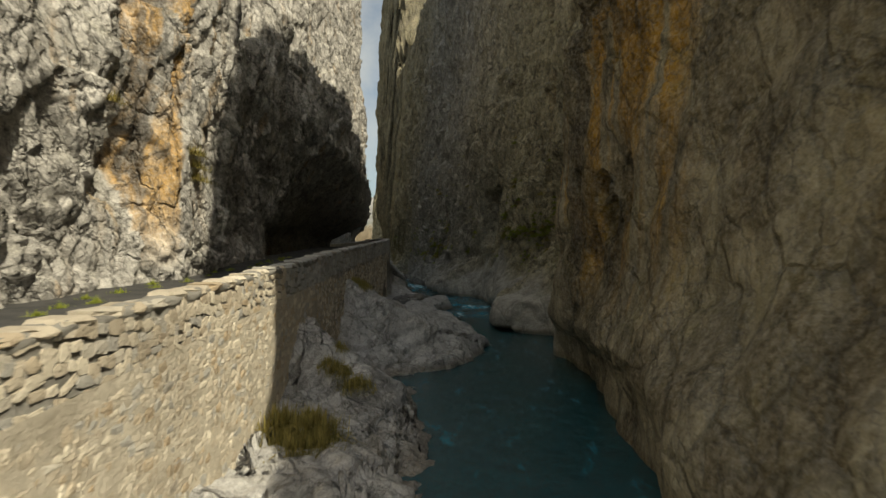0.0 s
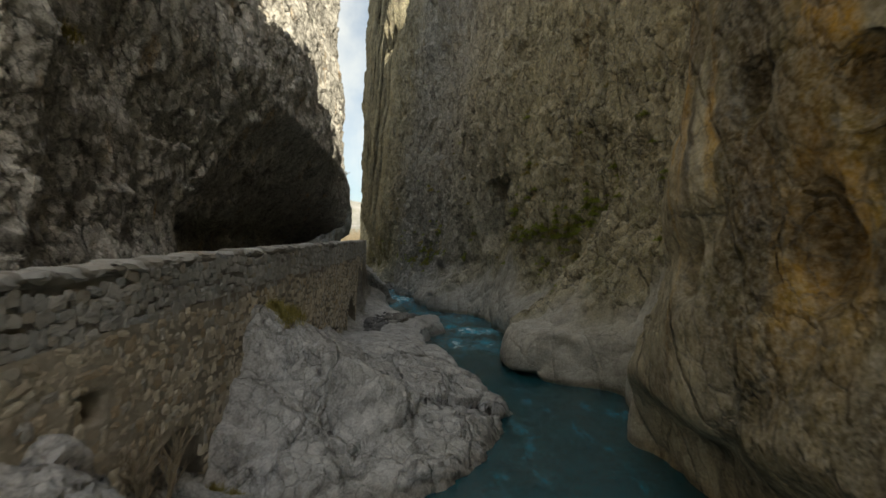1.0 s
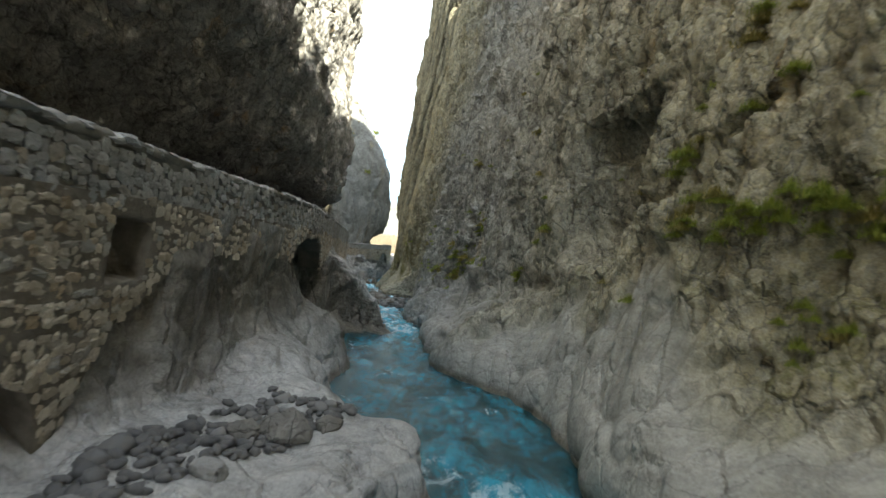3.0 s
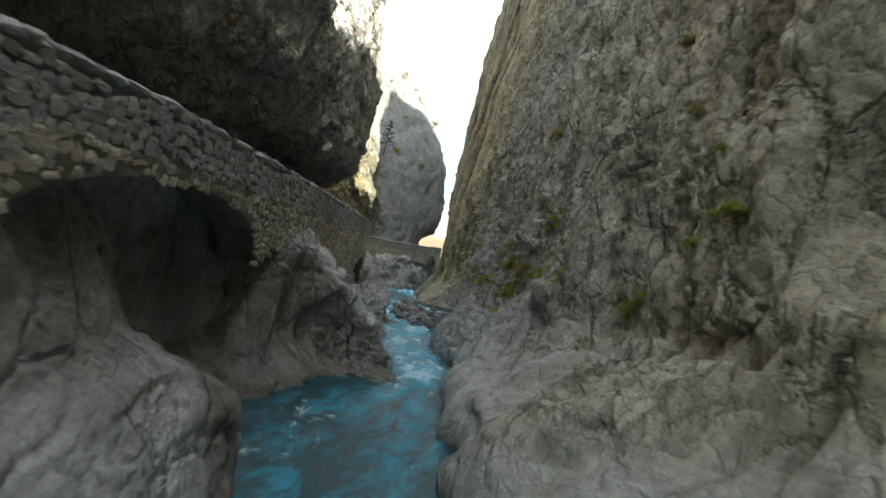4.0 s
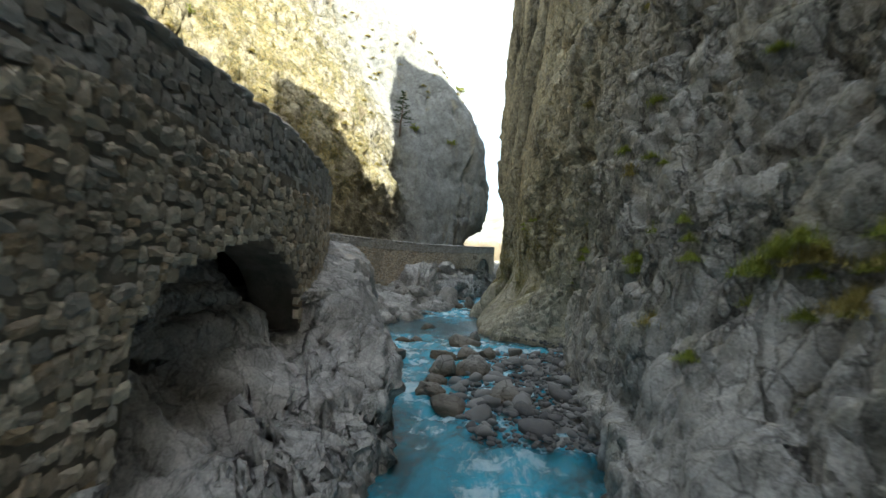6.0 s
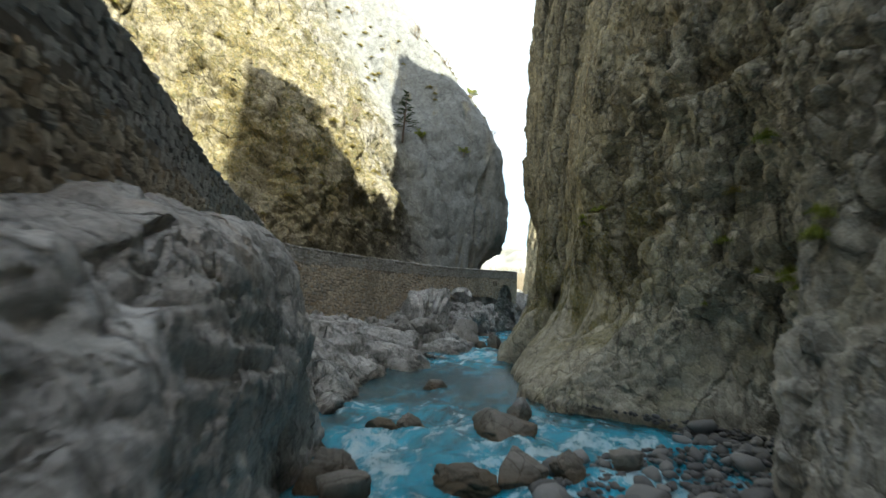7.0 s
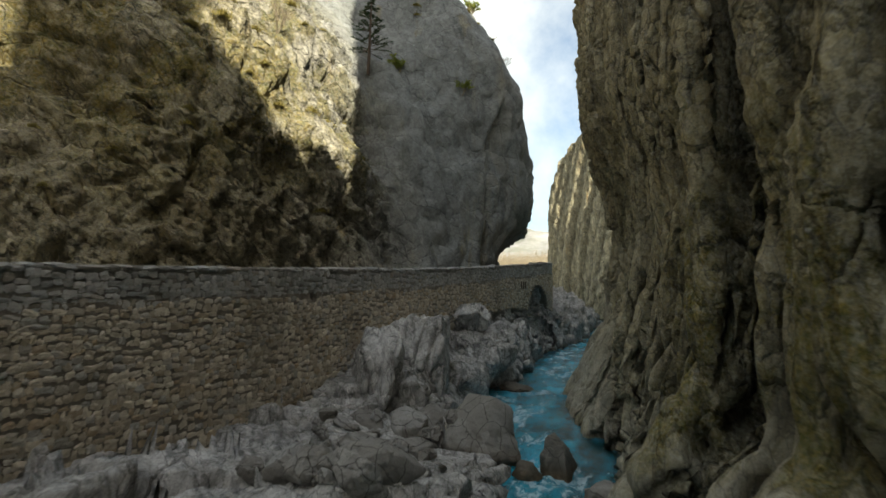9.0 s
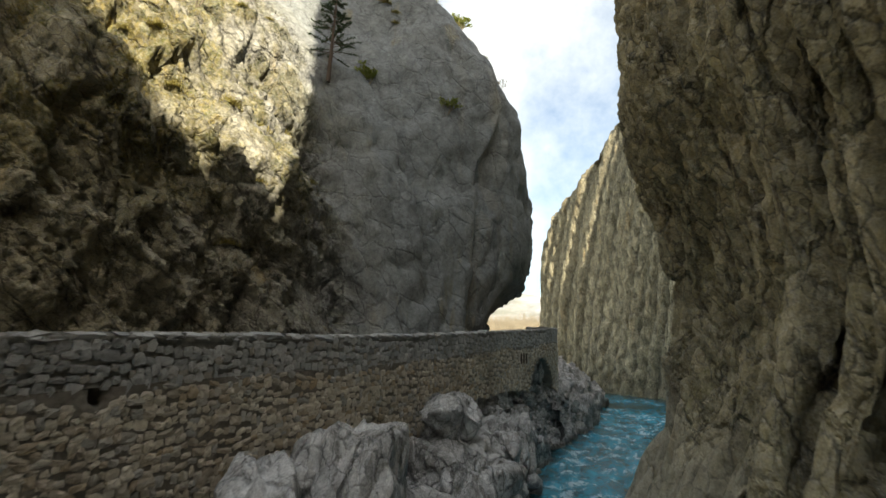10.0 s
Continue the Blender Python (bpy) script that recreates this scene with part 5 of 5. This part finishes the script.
# great pale blocks leaning against the road wall
for i, (x, y, z, a, b, c, turn) in enumerate(((-20.7, 107.6, 6.1, 1.6, 2.4, 2.6, 20), (-19.9, 112.6, 8.0, 0.9, 0.9, 0.75, 60), (-19.3, 112.4, 6.2, 1.6, 1.9, 1.2, 10), (-19.5, 116.2, 6.4, 1.1, 1.8, 1.3, 30), (-19.2, 119.4, 6.2, 0.9, 1.7, 1.3, 25),
                                             (-20.6, 106.0, 5.4, 1.4, 1.5, 1.2, 80), (-21.3, 105.2, 6.4, 1.0, 1.7, 1.7, 40), (-19.6, 109.6, 5.4, 1.2, 1.5, 1.0, 100))):
    me = rock_mesh("rock_block", 20 + i, 5, 1.0)
    me.materials.append(ROCK_BANK)
    ob = new("rock_block", me)
    ob.matrix_world = pose(x, y, z, 8 * (i % 3) - 8, 10, turn) @ Matrix.Diagonal((a, b, c, 1))
    tagged(ob, "large pale cracked limestone block against the wall", "rock", "blocks under the road wall")
rb = random.Random(21)
for i in range(115):
    y = rb.uniform(97.5, 107.5)
    p = nearest_on(BANK, y, x=rb.uniform(-20.8, -17.2))
    rad = min(0.7, 0.13 + rb.expovariate(6))
    ob = new("boulder", BIG[i % 7])
    ob.matrix_world = pose(p[0], p[1], p[2] + rad * 0.3, rb.uniform(-20, 20), rb.uniform(-20, 20), rb.uniform(0, 360)) @ Matrix.Diagonal((rad, rad * 0.8, rad * 0.7, 1))
    tagged(ob, "angular grey limestone rock among the rubble", "boulder", "boulders by the river")
SMALL = [rock_mesh("cobble", 50 + s, 2, 0.35) for s in range(8)]
for me in SMALL:
    me.materials.append(COBBLE)
rc = random.Random(12)
for i in range(300):
    if i < 225:
        y = rc.uniform(70, 84.2)
        lo, hi = float(curve((69, -7.0, 73, -8.0, 78, -9.0, 79, -9.0, 80.3, -8.4, 81.8, -7.2, 83.2, -6.0, 85, -6.0), np.array(y))), float(curve(RIGHT_X, np.array(y))) + 0.3
        x = rc.uniform(lo, hi)
        z = float(river_z(np.array(y))) + 0.02 + 0.25 * (x - lo) / max(hi - lo, 0.3)
        rad = min(0.36, 0.09 + rc.expovariate(13))
    else:
        y = rc.uniform(32.2, 38.6)
        x = float(curve((32, -2.6, 34.3, -2.7, 36.5, -2.3, 38.6, -1.8), np.array(y))) + rc.uniform(-0.55, 0.55) * (0.4 + (y - 32) / 6)
        z = float(nearest_on(BANK, y, x=x)[2]) + 0.05
        rad = min(0.24, 0.08 + rc.expovariate(14))
    ob = new("cobble", SMALL[i % 8])
    ob.matrix_world = pose(x, y, z, rc.uniform(-20, 20), rc.uniform(-20, 20), rc.uniform(0, 360)) @ Matrix.Diagonal((rad, rad * 0.8, rad * 0.6, 1))
    tagged(ob, "rounded grey river cobble on the gravel bar", "cobble", "cobbles on the gravel bar")
gv = np.zeros((60, 14, 3))
for i, y in enumerate(np.linspace(68.5, 85.5, 60)):
    lo, hi = float(curve((69, -7.2, 73, -8.3, 78, -9.3, 79, -9.3, 80.3, -8.7, 81.8, -7.5, 83.2, -6.3, 85, -6.3), np.array(y))), float(curve(RIGHT_X, np.array(y))) + 1.2
    for j in range(14):
        gv[i, j] = (lo + (hi - lo) * j / 13, y, float(river_z(np.array(y))) - 0.3 + 0.5 * j / 13 - 0.5 * max(0, 70.5 - y) - 0.5 * max(0, y - 84.5))
gv[..., 2] += 0.06 * fbm(gv.reshape(-1, 3) * 2, 3).reshape(60, 14)
tagged(sheet("gravel_bar", gv, COBBLE), "grey gravel bar beside the rapids", "gravel", kind="structure")


# fine gravel between the cobbles
co = np.zeros(len(SMALL[0].vertices) * 3, np.float32)
SMALL[0].vertices.foreach_get("co", co)
co, tri = co.reshape(-1, 3), np.array([tuple(f.vertices) for f in SMALL[0].polygons])
rg = np.random.RandomState(4)
gvs, gfs = [], []
for i in range(1500):
    y = rg.uniform(69.5, 85)
    lo, hi = float(curve((69, -7.0, 73, -8.0, 78, -9.0, 79, -9.0, 80.3, -8.4, 81.8, -7.2, 83.2, -6.0, 85, -6.0), np.array(y))), float(curve(RIGHT_X, np.array(y))) + 0.5
    t = rg.rand()
    q = co * rg.uniform(0.04, 0.10) * np.array((1, rg.uniform(0.6, 1), rg.uniform(0.5, 0.8)))
    a = rg.uniform(0, 6.28)
    q = q @ np.array(((math.cos(a), math.sin(a), 0), (-math.sin(a), math.cos(a), 0), (0, 0, 1)))
    gvs.append(q + np.array((lo + (hi - lo) * t, y, float(river_z(np.array(y))) - 0.08 + 0.36 * t)))
    gfs.append(tri + i * len(co))
me = mesh_from("gravel", np.concatenate(gvs), np.concatenate(gfs))
me.materials.append(COBBLE)
tagged(new("gravel", me), "small grey river gravel", "gravel", kind="stuff")
gvs, gfs = [], []
for i in range(420):
    y = rg.uniform(32.2, 38.8)
    x = float(curve((32, -2.6, 34.3, -2.7, 36.5, -2.3, 38.8, -1.8), np.array(y))) + rg.uniform(-0.7, 0.7) * (0.35 + (y - 32) / 6)
    q = co * min(0.15, rg.uniform(0.05, 0.10) + rg.exponential(0.02)) * np.array((1, rg.uniform(0.6, 1), rg.uniform(0.5, 0.8)))
    a = rg.uniform(0, 6.28)
    q = q @ np.array(((math.cos(a), math.sin(a), 0), (-math.sin(a), math.cos(a), 0), (0, 0, 1)))
    gvs.append(q + np.array((x, y, float(nearest_on(BANK, y, x=x)[2]) + 0.03)))
    gfs.append(tri + i * len(co))
me = mesh_from("gravel", np.concatenate(gvs), np.concatenate(gfs))
me.materials.append(COBBLE)
tagged(new("gravel", me), "washed grey gravel at the foot of the wall", "gravel", kind="stuff")


# sill slab of the niche in the wall, and smeared paint on the wall beyond
def slab(name, label, category, at, size, turn, mat):
    bm = bmesh.new()
    bmesh.ops.create_cube(bm, size=1.0)
    bmesh.ops.scale(bm, vec=size, verts=bm.verts)
    bmesh.ops.bevel(bm, geom=bm.edges[:], offset=min(size) * 0.2, segments=2, affect="EDGES")
    ob = part(name, bm, mat)
    ob.matrix_world = pose(*at, 0, 0, turn)
    return ob


x, nx, ny = (float(v[0]) for v in wall_frame(np.array([90.2])))
ob = slab("niche_sill", "", "", (x + nx * 0.08, 90.2 + ny * 0.08, 6.92), (0.45, 0.95, 0.09), math.degrees(math.atan2(ny, nx)), PARAPET)
ob.parent = retaining_wall
tagged(ob, "projecting stone sill of the niche")


for i in range(3):
    y = 122.6 + 0.35 * i
    x, nx, ny = (float(v[0]) for v in wall_frame(np.array([y])))
    ob = slab("paint_mark", "", "", (x + nx * 0.07, y + ny * 0.07, 9.65), (0.03, 0.16, 0.5), math.degrees(math.atan2(ny, nx)), BARK)
    ob.parent = retaining_wall


# ---- driftwood ----
def driftwood(x, y, ln, turn, rad):
    """A stripped trunk with broken stubs, lying on the bank."""
    r = random.Random(int(y * 10))
    log = tagged(new("driftwood_log"), "dark weathered driftwood log on the rocks", "driftwood", "driftwood on the bank")
    p = nearest_on(BANK, y, x=x)
    log.matrix_world = pose(p[0], p[1], p[2] + rad * 0.9, 0, 6, turn)
    way = [Vector((-ln / 2 + ln * i / 6, r.uniform(-0.06, 0.06), r.uniform(-0.03, 0.05))) for i in range(7)]
    bm = bmesh.new()
    rings = [[bm.verts.new(c + Vector((0, math.cos(0.785 * j), math.sin(0.785 * j))) * rad * (1 - 0.11 * i)) for j in range(8)] for i, c in enumerate(way)]
    for u, v in zip(rings[:-1], rings[1:]):
        for j in range(8):
            bm.faces.new([u[j], u[(j + 1) % 8], v[(j + 1) % 8], v[j]])
    bm.faces.new(rings[0][::-1])
    bm.faces.new(rings[-1])
    part("trunk", bm, BARK, log)
    for i in (1, 3, 4):
        bm = bmesh.new()
        tube(bm, way[i], way[i] + Vector((r.uniform(0, 0.3), r.uniform(-0.3, 0.3), r.uniform(0.1, 0.3))), rad * 0.4, rad * 0.15, 5)
        part("branch", bm, BARK, log)


driftwood(-18.2, 93.8, 2.2, 150, 0.09)
driftwood(-16.9, 105.8, 1.6, 20, 0.05)
driftwood(0.9, 28.0, 0.9, 100, 0.05)


# ---- plants ----
def tuft_mesh(name, seed, blades, length, droop, mat):
    """A low cushion of fine grass blades springing from one root, bending out and down."""
    r = random.Random(seed)
    v, f = [], []
    for _ in range(blades):
        a, lean = r.uniform(0, 6.283), r.uniform(0.1, 1.0)
        ln, w = length * r.uniform(0.35, 1.0), length * r.uniform(0.008, 0.02)
        d = Vector((math.cos(a), math.sin(a), 0))
        side = Vector((-d.y, d.x, 0)) * w
        spread = min(1.0, abs(r.gauss(0, 0.5))) * length
        turn = r.uniform(0, 6.283)
        root = Vector((math.cos(turn) * spread, math.sin(turn) * spread, -0.35 * spread))
        pts = [root + d * (ln * lean * t) + Vector((0, 0, ln * (t * (1.0 - 0.4 * lean) - droop * lean * t * t))) for t in (0, 0.5, 1)]
        i = len(v)
        for p in pts[:-1]:
            v += [p - side, p + side]
        v.append(pts[-1])
        f += [(i, i + 1, i + 3), (i, i + 3, i + 2), (i + 2, i + 3, i + 4)]
    me = mesh_from(name, np.array([tuple(p) for p in v]), f)
    me.materials.append(mat)
    return me


DRY = [tuft_mesh("grass_tuft", s, 520, 0.5, 0.7, GRASS) for s in range(4)]
GREEN = [tuft_mesh("grass_cushion", 30 + s, 520, 0.36, 0.85, MOSS) for s in range(4)]


def plant(meshes, k, p, size, label, group, out=0.0, flat=1.0):
    ob = new(meshes[0].name.split(".")[0], meshes[k % len(meshes)])
    ob.matrix_world = pose(p[0] + out, p[1], p[2]) @ Matrix.Diagonal((size * flat, size, size, 1)) @ pose(0, 0, 0, 0, 0, 77 * k)
    tagged(ob, label, "grass", group)


rp = random.Random(3)
k = 0
# ledges of grass across the east cliff: y, z of the two ends and how many
for y0, z0, y1, z1, n in ((38.8, 9.1, 33.0, 9.1, 26), (33.2, 9.3, 31.0, 11.5, 12), (40.2, 10.4, 38.5, 12.6, 8), (32.7, 7.3, 31.5, 8.8, 6), (36.3, 7.1, 36.0, 7.4, 3), (34.3, 7.6, 34.0, 8.6, 4), (38, 13, 40, 17, 6), (71.3, 7.4, 70.5, 8.4, 5),
                          (66.6, 7.0, 64.0, 8.2, 9), (64.3, 9.0, 63.8, 10.5, 4), (66, 5.8, 69, 7.0, 5), (57, 8.0, 58, 8.2, 3), (54.5, 8.2, 55, 8.3, 2), (51.2, 7.9, 51.6, 8.0, 2), (62.6, 7.0, 61.0, 9.4, 16), (60.2, 9.4, 59.6, 11, 6), (80, 7, 84, 9, 6),  (70, 9, 76, 12, 6), (44, 11, 50, 9, 6),  (60, 14, 72, 18, 6), (26, 10, 28, 13, 6), (24, 8, 24.5, 8.5, 3)):
    for _ in range(n):
        t = rp.random()
        p = nearest_on(CLIFF_R, y0 + (y1 - y0) * t + rp.uniform(-0.3, 0.3), z0 + (z1 - z0) * t + rp.uniform(-0.3, 0.3))
        plant(GREEN if rp.random() < 0.7 else DRY, k, p, rp.uniform(0.4, 0.95), "clump of green grass rooted in the cliff", "grass on the cliff", -0.05)
        k += 1
# cushions hanging in a slanting band over the pool
for y, z, n, size in ((39.6, 10.6, 5, 1.3), (38.4, 8.9, 3, 0.9), (37.35, 9.0, 5, 1.3), (36.7, 9.0, 6, 1.5), (36.0, 9.4, 4, 1.2), (35.5, 10.1, 3, 0.9), (35.7, 8.8, 6, 1.4), (34.9, 9.2, 6, 1.5), (34.35, 9.5, 5, 1.2), (36.3, 8.4, 3, 0.9), (33.6, 10.5, 4, 1.1), (33.2, 10.6, 4, 1.1),
                      (32.9, 9.6, 5, 1.2), (31.2, 7.6, 4, 0.8), (30.9, 6.8, 2, 0.6), (36.6, 7.1, 4, 0.9), (35.1, 7.9, 4, 0.9), (30.8, 6.4, 2, 0.6), (32.0, 8.9, 5, 1.1), (36.4, 7.6, 2, 0.7), (63.1, 8.6, 6, 1.4), (62.2, 7.6, 7, 1.5), (67.0, 7.6, 5, 1.3), (68.1, 8.0, 4, 1.0), (62.4, 11.3, 4, 1.2),
                      (59.2, 10.3, 3, 0.9), (62.1, 9.2, 4, 1.0), (57.0, 8.2, 6, 1.2), (52.0, 7.5, 4, 1.1), (78.2, 8.2, 4, 1.0), (89.2, 10.4, 4, 1.0), (83.6, 7.6, 2, 0.7)):
    for _ in range(n):
        p = nearest_on(CLIFF_R, y + rp.gauss(0, 0.25), z + rp.gauss(0, 0.28))
        plant(GREEN, k, p, size * rp.uniform(0.5, 0.85), "dense cushion of green grass hanging from a ledge", "grass on the cliff", -0.12, 0.6)
        k += 1
for _ in range(70):
    y, z = rp.choice(((rp.uniform(29, 47), rp.uniform(6.5, 17)), (rp.uniform(60, 67), rp.uniform(6.5, 10)), (rp.uniform(47, 84), rp.uniform(8, 20))))
    plant(GREEN if rp.random() < 0.6 else DRY, k, nearest_on(CLIFF_R, y, z), rp.uniform(0.35, 0.85), "clump of green grass rooted in the cliff", "grass on the cliff", -0.03)
    k += 1
for x, y, n, size in ((-2.75, 9.9, 14, 1.5), (-2.6, 9.2, 5, 1.1), (-2.5, 13.0, 3, 0.8), (-3.3, 20.6, 6, 0.9), (-2.6, 22.0, 4, 0.7), (-3.0, 17.0, 2, 0.6), (-2.2, 12.6, 3, 1.0), (-19.5, 113, 3, 0.6), (-21.9, 106.0, 4, 0.8), (-3.1, 25.0, 2, 0.5)):
    for _ in range(n):
        p = nearest_on(BANK, y + rp.uniform(-0.5, 0.5), x=x + rp.uniform(-0.4, 0.4))
        plant(DRY, k, p, size * rp.uniform(0.7, 1.1), "tuft of dry yellow grass on the rocks", "grass on the bank")
        k += 1
for _ in range(150):
    y = rp.uniform(78, 130)
    z = rp.uniform(12, 36) if y < 118 else rp.uniform(30, 42)
    plant(DRY, k, nearest_on(CLIFF_F, y, z), rp.uniform(0.5, 1.2), "dry yellow grass on the sunny slope", "grass on the slope")
    k += 1
for y, z in ((17.2, 10.6), (17.4, 10.2), (16.9, 11.0), (21, 13), (9, 9), (14, 12)):
    plant(DRY, k, nearest_on(CLIFF_L, y, z), 1.1, "dry grass hanging from the cliff", "grass on the cliff")
    k += 1
for i in range(26):
    y = 6 + i * 0.9 + rp.uniform(-0.3, 0.3)
    p = (float(curve(WALL_X, np.array(y))) - 4.8 + rp.uniform(-0.5, 0.6), y, float(curve(TOP_Z, np.array(y))) - 0.8)
    plant(GREEN, k, p, rp.uniform(0.5, 0.9), "green grass on the road verge", "grass on the verge")
    k += 1


def pine(p, high):
    tree = tagged(new("pine_tree"), "small dark green pine rooted on the cliff", "tree")
    tree.location = p
    r = random.Random(8)
    bm = bmesh.new()
    tube(bm, (0, 0, -0.4), (0.1, 0, high * 0.5), 0.13, 0.08)
    tube(bm, (0.1, 0, high * 0.5), (0.15, 0, high), 0.08, 0.02)
    v, f = [], []
    for i in range(60):
        t = 0.22 + 0.78 * i / 60
        a = r.uniform(0, 6.283)
        ln = high * 0.30 * (1.1 - t) * r.uniform(0.7, 1.2) + 0.15
        tip = Vector((math.cos(a) * ln, math.sin(a) * ln, high * t + ln * 0.12))
        root = Vector((0.12, 0, high * t))
        tube(bm, root, tip, 0.025, 0.008, 4)
        for _ in range(60):
            s = r.uniform(0.3, 1.05)
            c = root.lerp(tip, s)
            d = Vector((r.uniform(-1, 1), r.uniform(-1, 1), r.uniform(-0.3, 0.9))).normalized() * r.uniform(0.10, 0.24)
            w = d.cross(Vector((0.3, 0.5, 1))).normalized() * 0.022
            j = len(v)
            v += [c - w, c + w, c + d]
            f.append((j, j + 1, j + 2))
    part("trunk", bm, BARK, tree)
    me = mesh_from("crown", np.array([tuple(q) for q in v]), f, False)
    me.materials.append(NEEDLE)
    new("crown", me).parent = tree


def shrub_meshes(seed, size, leaves):
    r = random.Random(seed)
    bm = bmesh.new()
    v, f = [], []

    def grow(a, d, ln, rad, level):
        b = a + d * ln
        tube(bm, a, b, rad, rad * 0.6, 4)
        if level == 0:
            for _ in range(leaves):
                c = a.lerp(b, r.random())
                e = Vector((r.uniform(-1, 1), r.uniform(-1, 1), r.uniform(-1, 1))) * size * 0.05
                w = Vector((r.uniform(-1, 1), r.uniform(-1, 1), r.uniform(-1, 1))) * size * 0.03
                j = len(v)
                v.extend([c - w, c + w, c + e])
                f.append((j, j + 1, j + 2))
            return
        for _ in range(4):
            grow(a.lerp(b, r.uniform(0.4, 1)), (d + Vector((r.uniform(-0.8, 0.8), r.uniform(-0.8, 0.8), r.uniform(-0.1, 0.6)))).normalized(), ln * 0.7, rad * 0.55, level - 1)

    for _ in range(3):
        grow(Vector((0, 0, -0.1)), Vector((r.uniform(-0.5, 0.5), r.uniform(-0.5, 0.5), 1)).normalized(), size * 0.4, size * 0.02, 3)
    tm = bpy.data.meshes.new("branchwork")
    bm.to_mesh(tm)
    bm.free()
    tm.materials.append(TWIG)
    lm = None
    if leaves:
        lm = mesh_from("foliage", np.array([tuple(q) for q in v]), f, False)
        lm.materials.append(MOSS)
    return tm, lm


BARE, LEAFY = shrub_meshes(1, 1.0, 0), shrub_meshes(2, 1.0, 9)


def shrub(p, size, leafy, turn):
    ob = tagged(new("shrub"), "leafy green shrub on the rocks" if leafy else "bare brown shrub on the cliff edge", "shrub", "shrubs on the cliffs")
    ob.matrix_world = pose(*p, 0, 0, turn) @ Matrix.Scale(size, 4)
    for me, nm in zip(LEAFY if leafy else BARE, ("branchwork", "foliage")):
        if me:
            new(nm, me).parent = ob


pine(tuple(nearest_on(CLIFF_F, 119.5, 24.7)), 5.4)
for i, (y, z, s, g) in enumerate(((129, 33, 1.8, 1), (127, 36, 2.2, 0), (130, 30, 1.4, 0), (125, 39, 2.4, 0), (122, 25, 1.8, 1), (112, 24, 2.2, 0), (106, 22, 1.6, 0), (129.5, 28, 1.2, 0), (121, 40, 2.2, 0), (118, 41, 2.2, 0),
                                  (94, 17, 1.6, 1), (92, 14, 1.8, 1), (99, 30, 1.6, 1), (96, 33, 1.8, 1), (124.5, 24, 1.6, 1), (130.3, 25, 1.0, 0), (130.3, 16, 0.9, 0))):
    shrub(tuple(nearest_on(CLIFF_F, y, z)), s, g, 50 * i)
for i, (y, z, s) in enumerate(((60.5, 21, 1.4), (60.8, 24, 1.6), (60.6, 16, 0.9))):
    shrub(tuple(nearest_on(CLIFF_L, y, z)), s, 0, 70 * i)


def thicket():
    """Bare winter trees closing the valley beyond the gorge."""
    r = random.Random(9)
    v, f = [], []
    for _ in range(5200):
        x, y = r.uniform(-75, -5), r.uniform(215, 300)
        z = 4 + (y - 175) * 0.12
        hgt = r.uniform(4, 9)
        a = Vector((x, y, z - 0.5))
        b = a + Vector((r.uniform(-0.8, 0.8), r.uniform(-0.8, 0.8), hgt))
        for s in range(7):
            c = a.lerp(b, r.uniform(0.15, 0.9)) if s else a
            e = b if s == 0 else c + Vector((r.uniform(-1.2, 1.2), r.uniform(-1.2, 1.2), r.uniform(0.8, 2.6)))
            w = Vector((0.07 if s == 0 else 0.035, 0, 0))
            j = len(v)
            v += [c - w, c + w, e]
            f.append((j, j + 1, j + 2))
    me = mesh_from("thicket", np.array([tuple(q) for q in v]), f, False)
    me.materials.append(TWIG)
    tagged(new("thicket", me), "bare brown winter thicket in the valley", "thicket", kind="stuff")


thicket()
p = nearest_on(BANK, 15.4, x=-3.2)
shrub(tuple(p), 1.7, 0, 40)
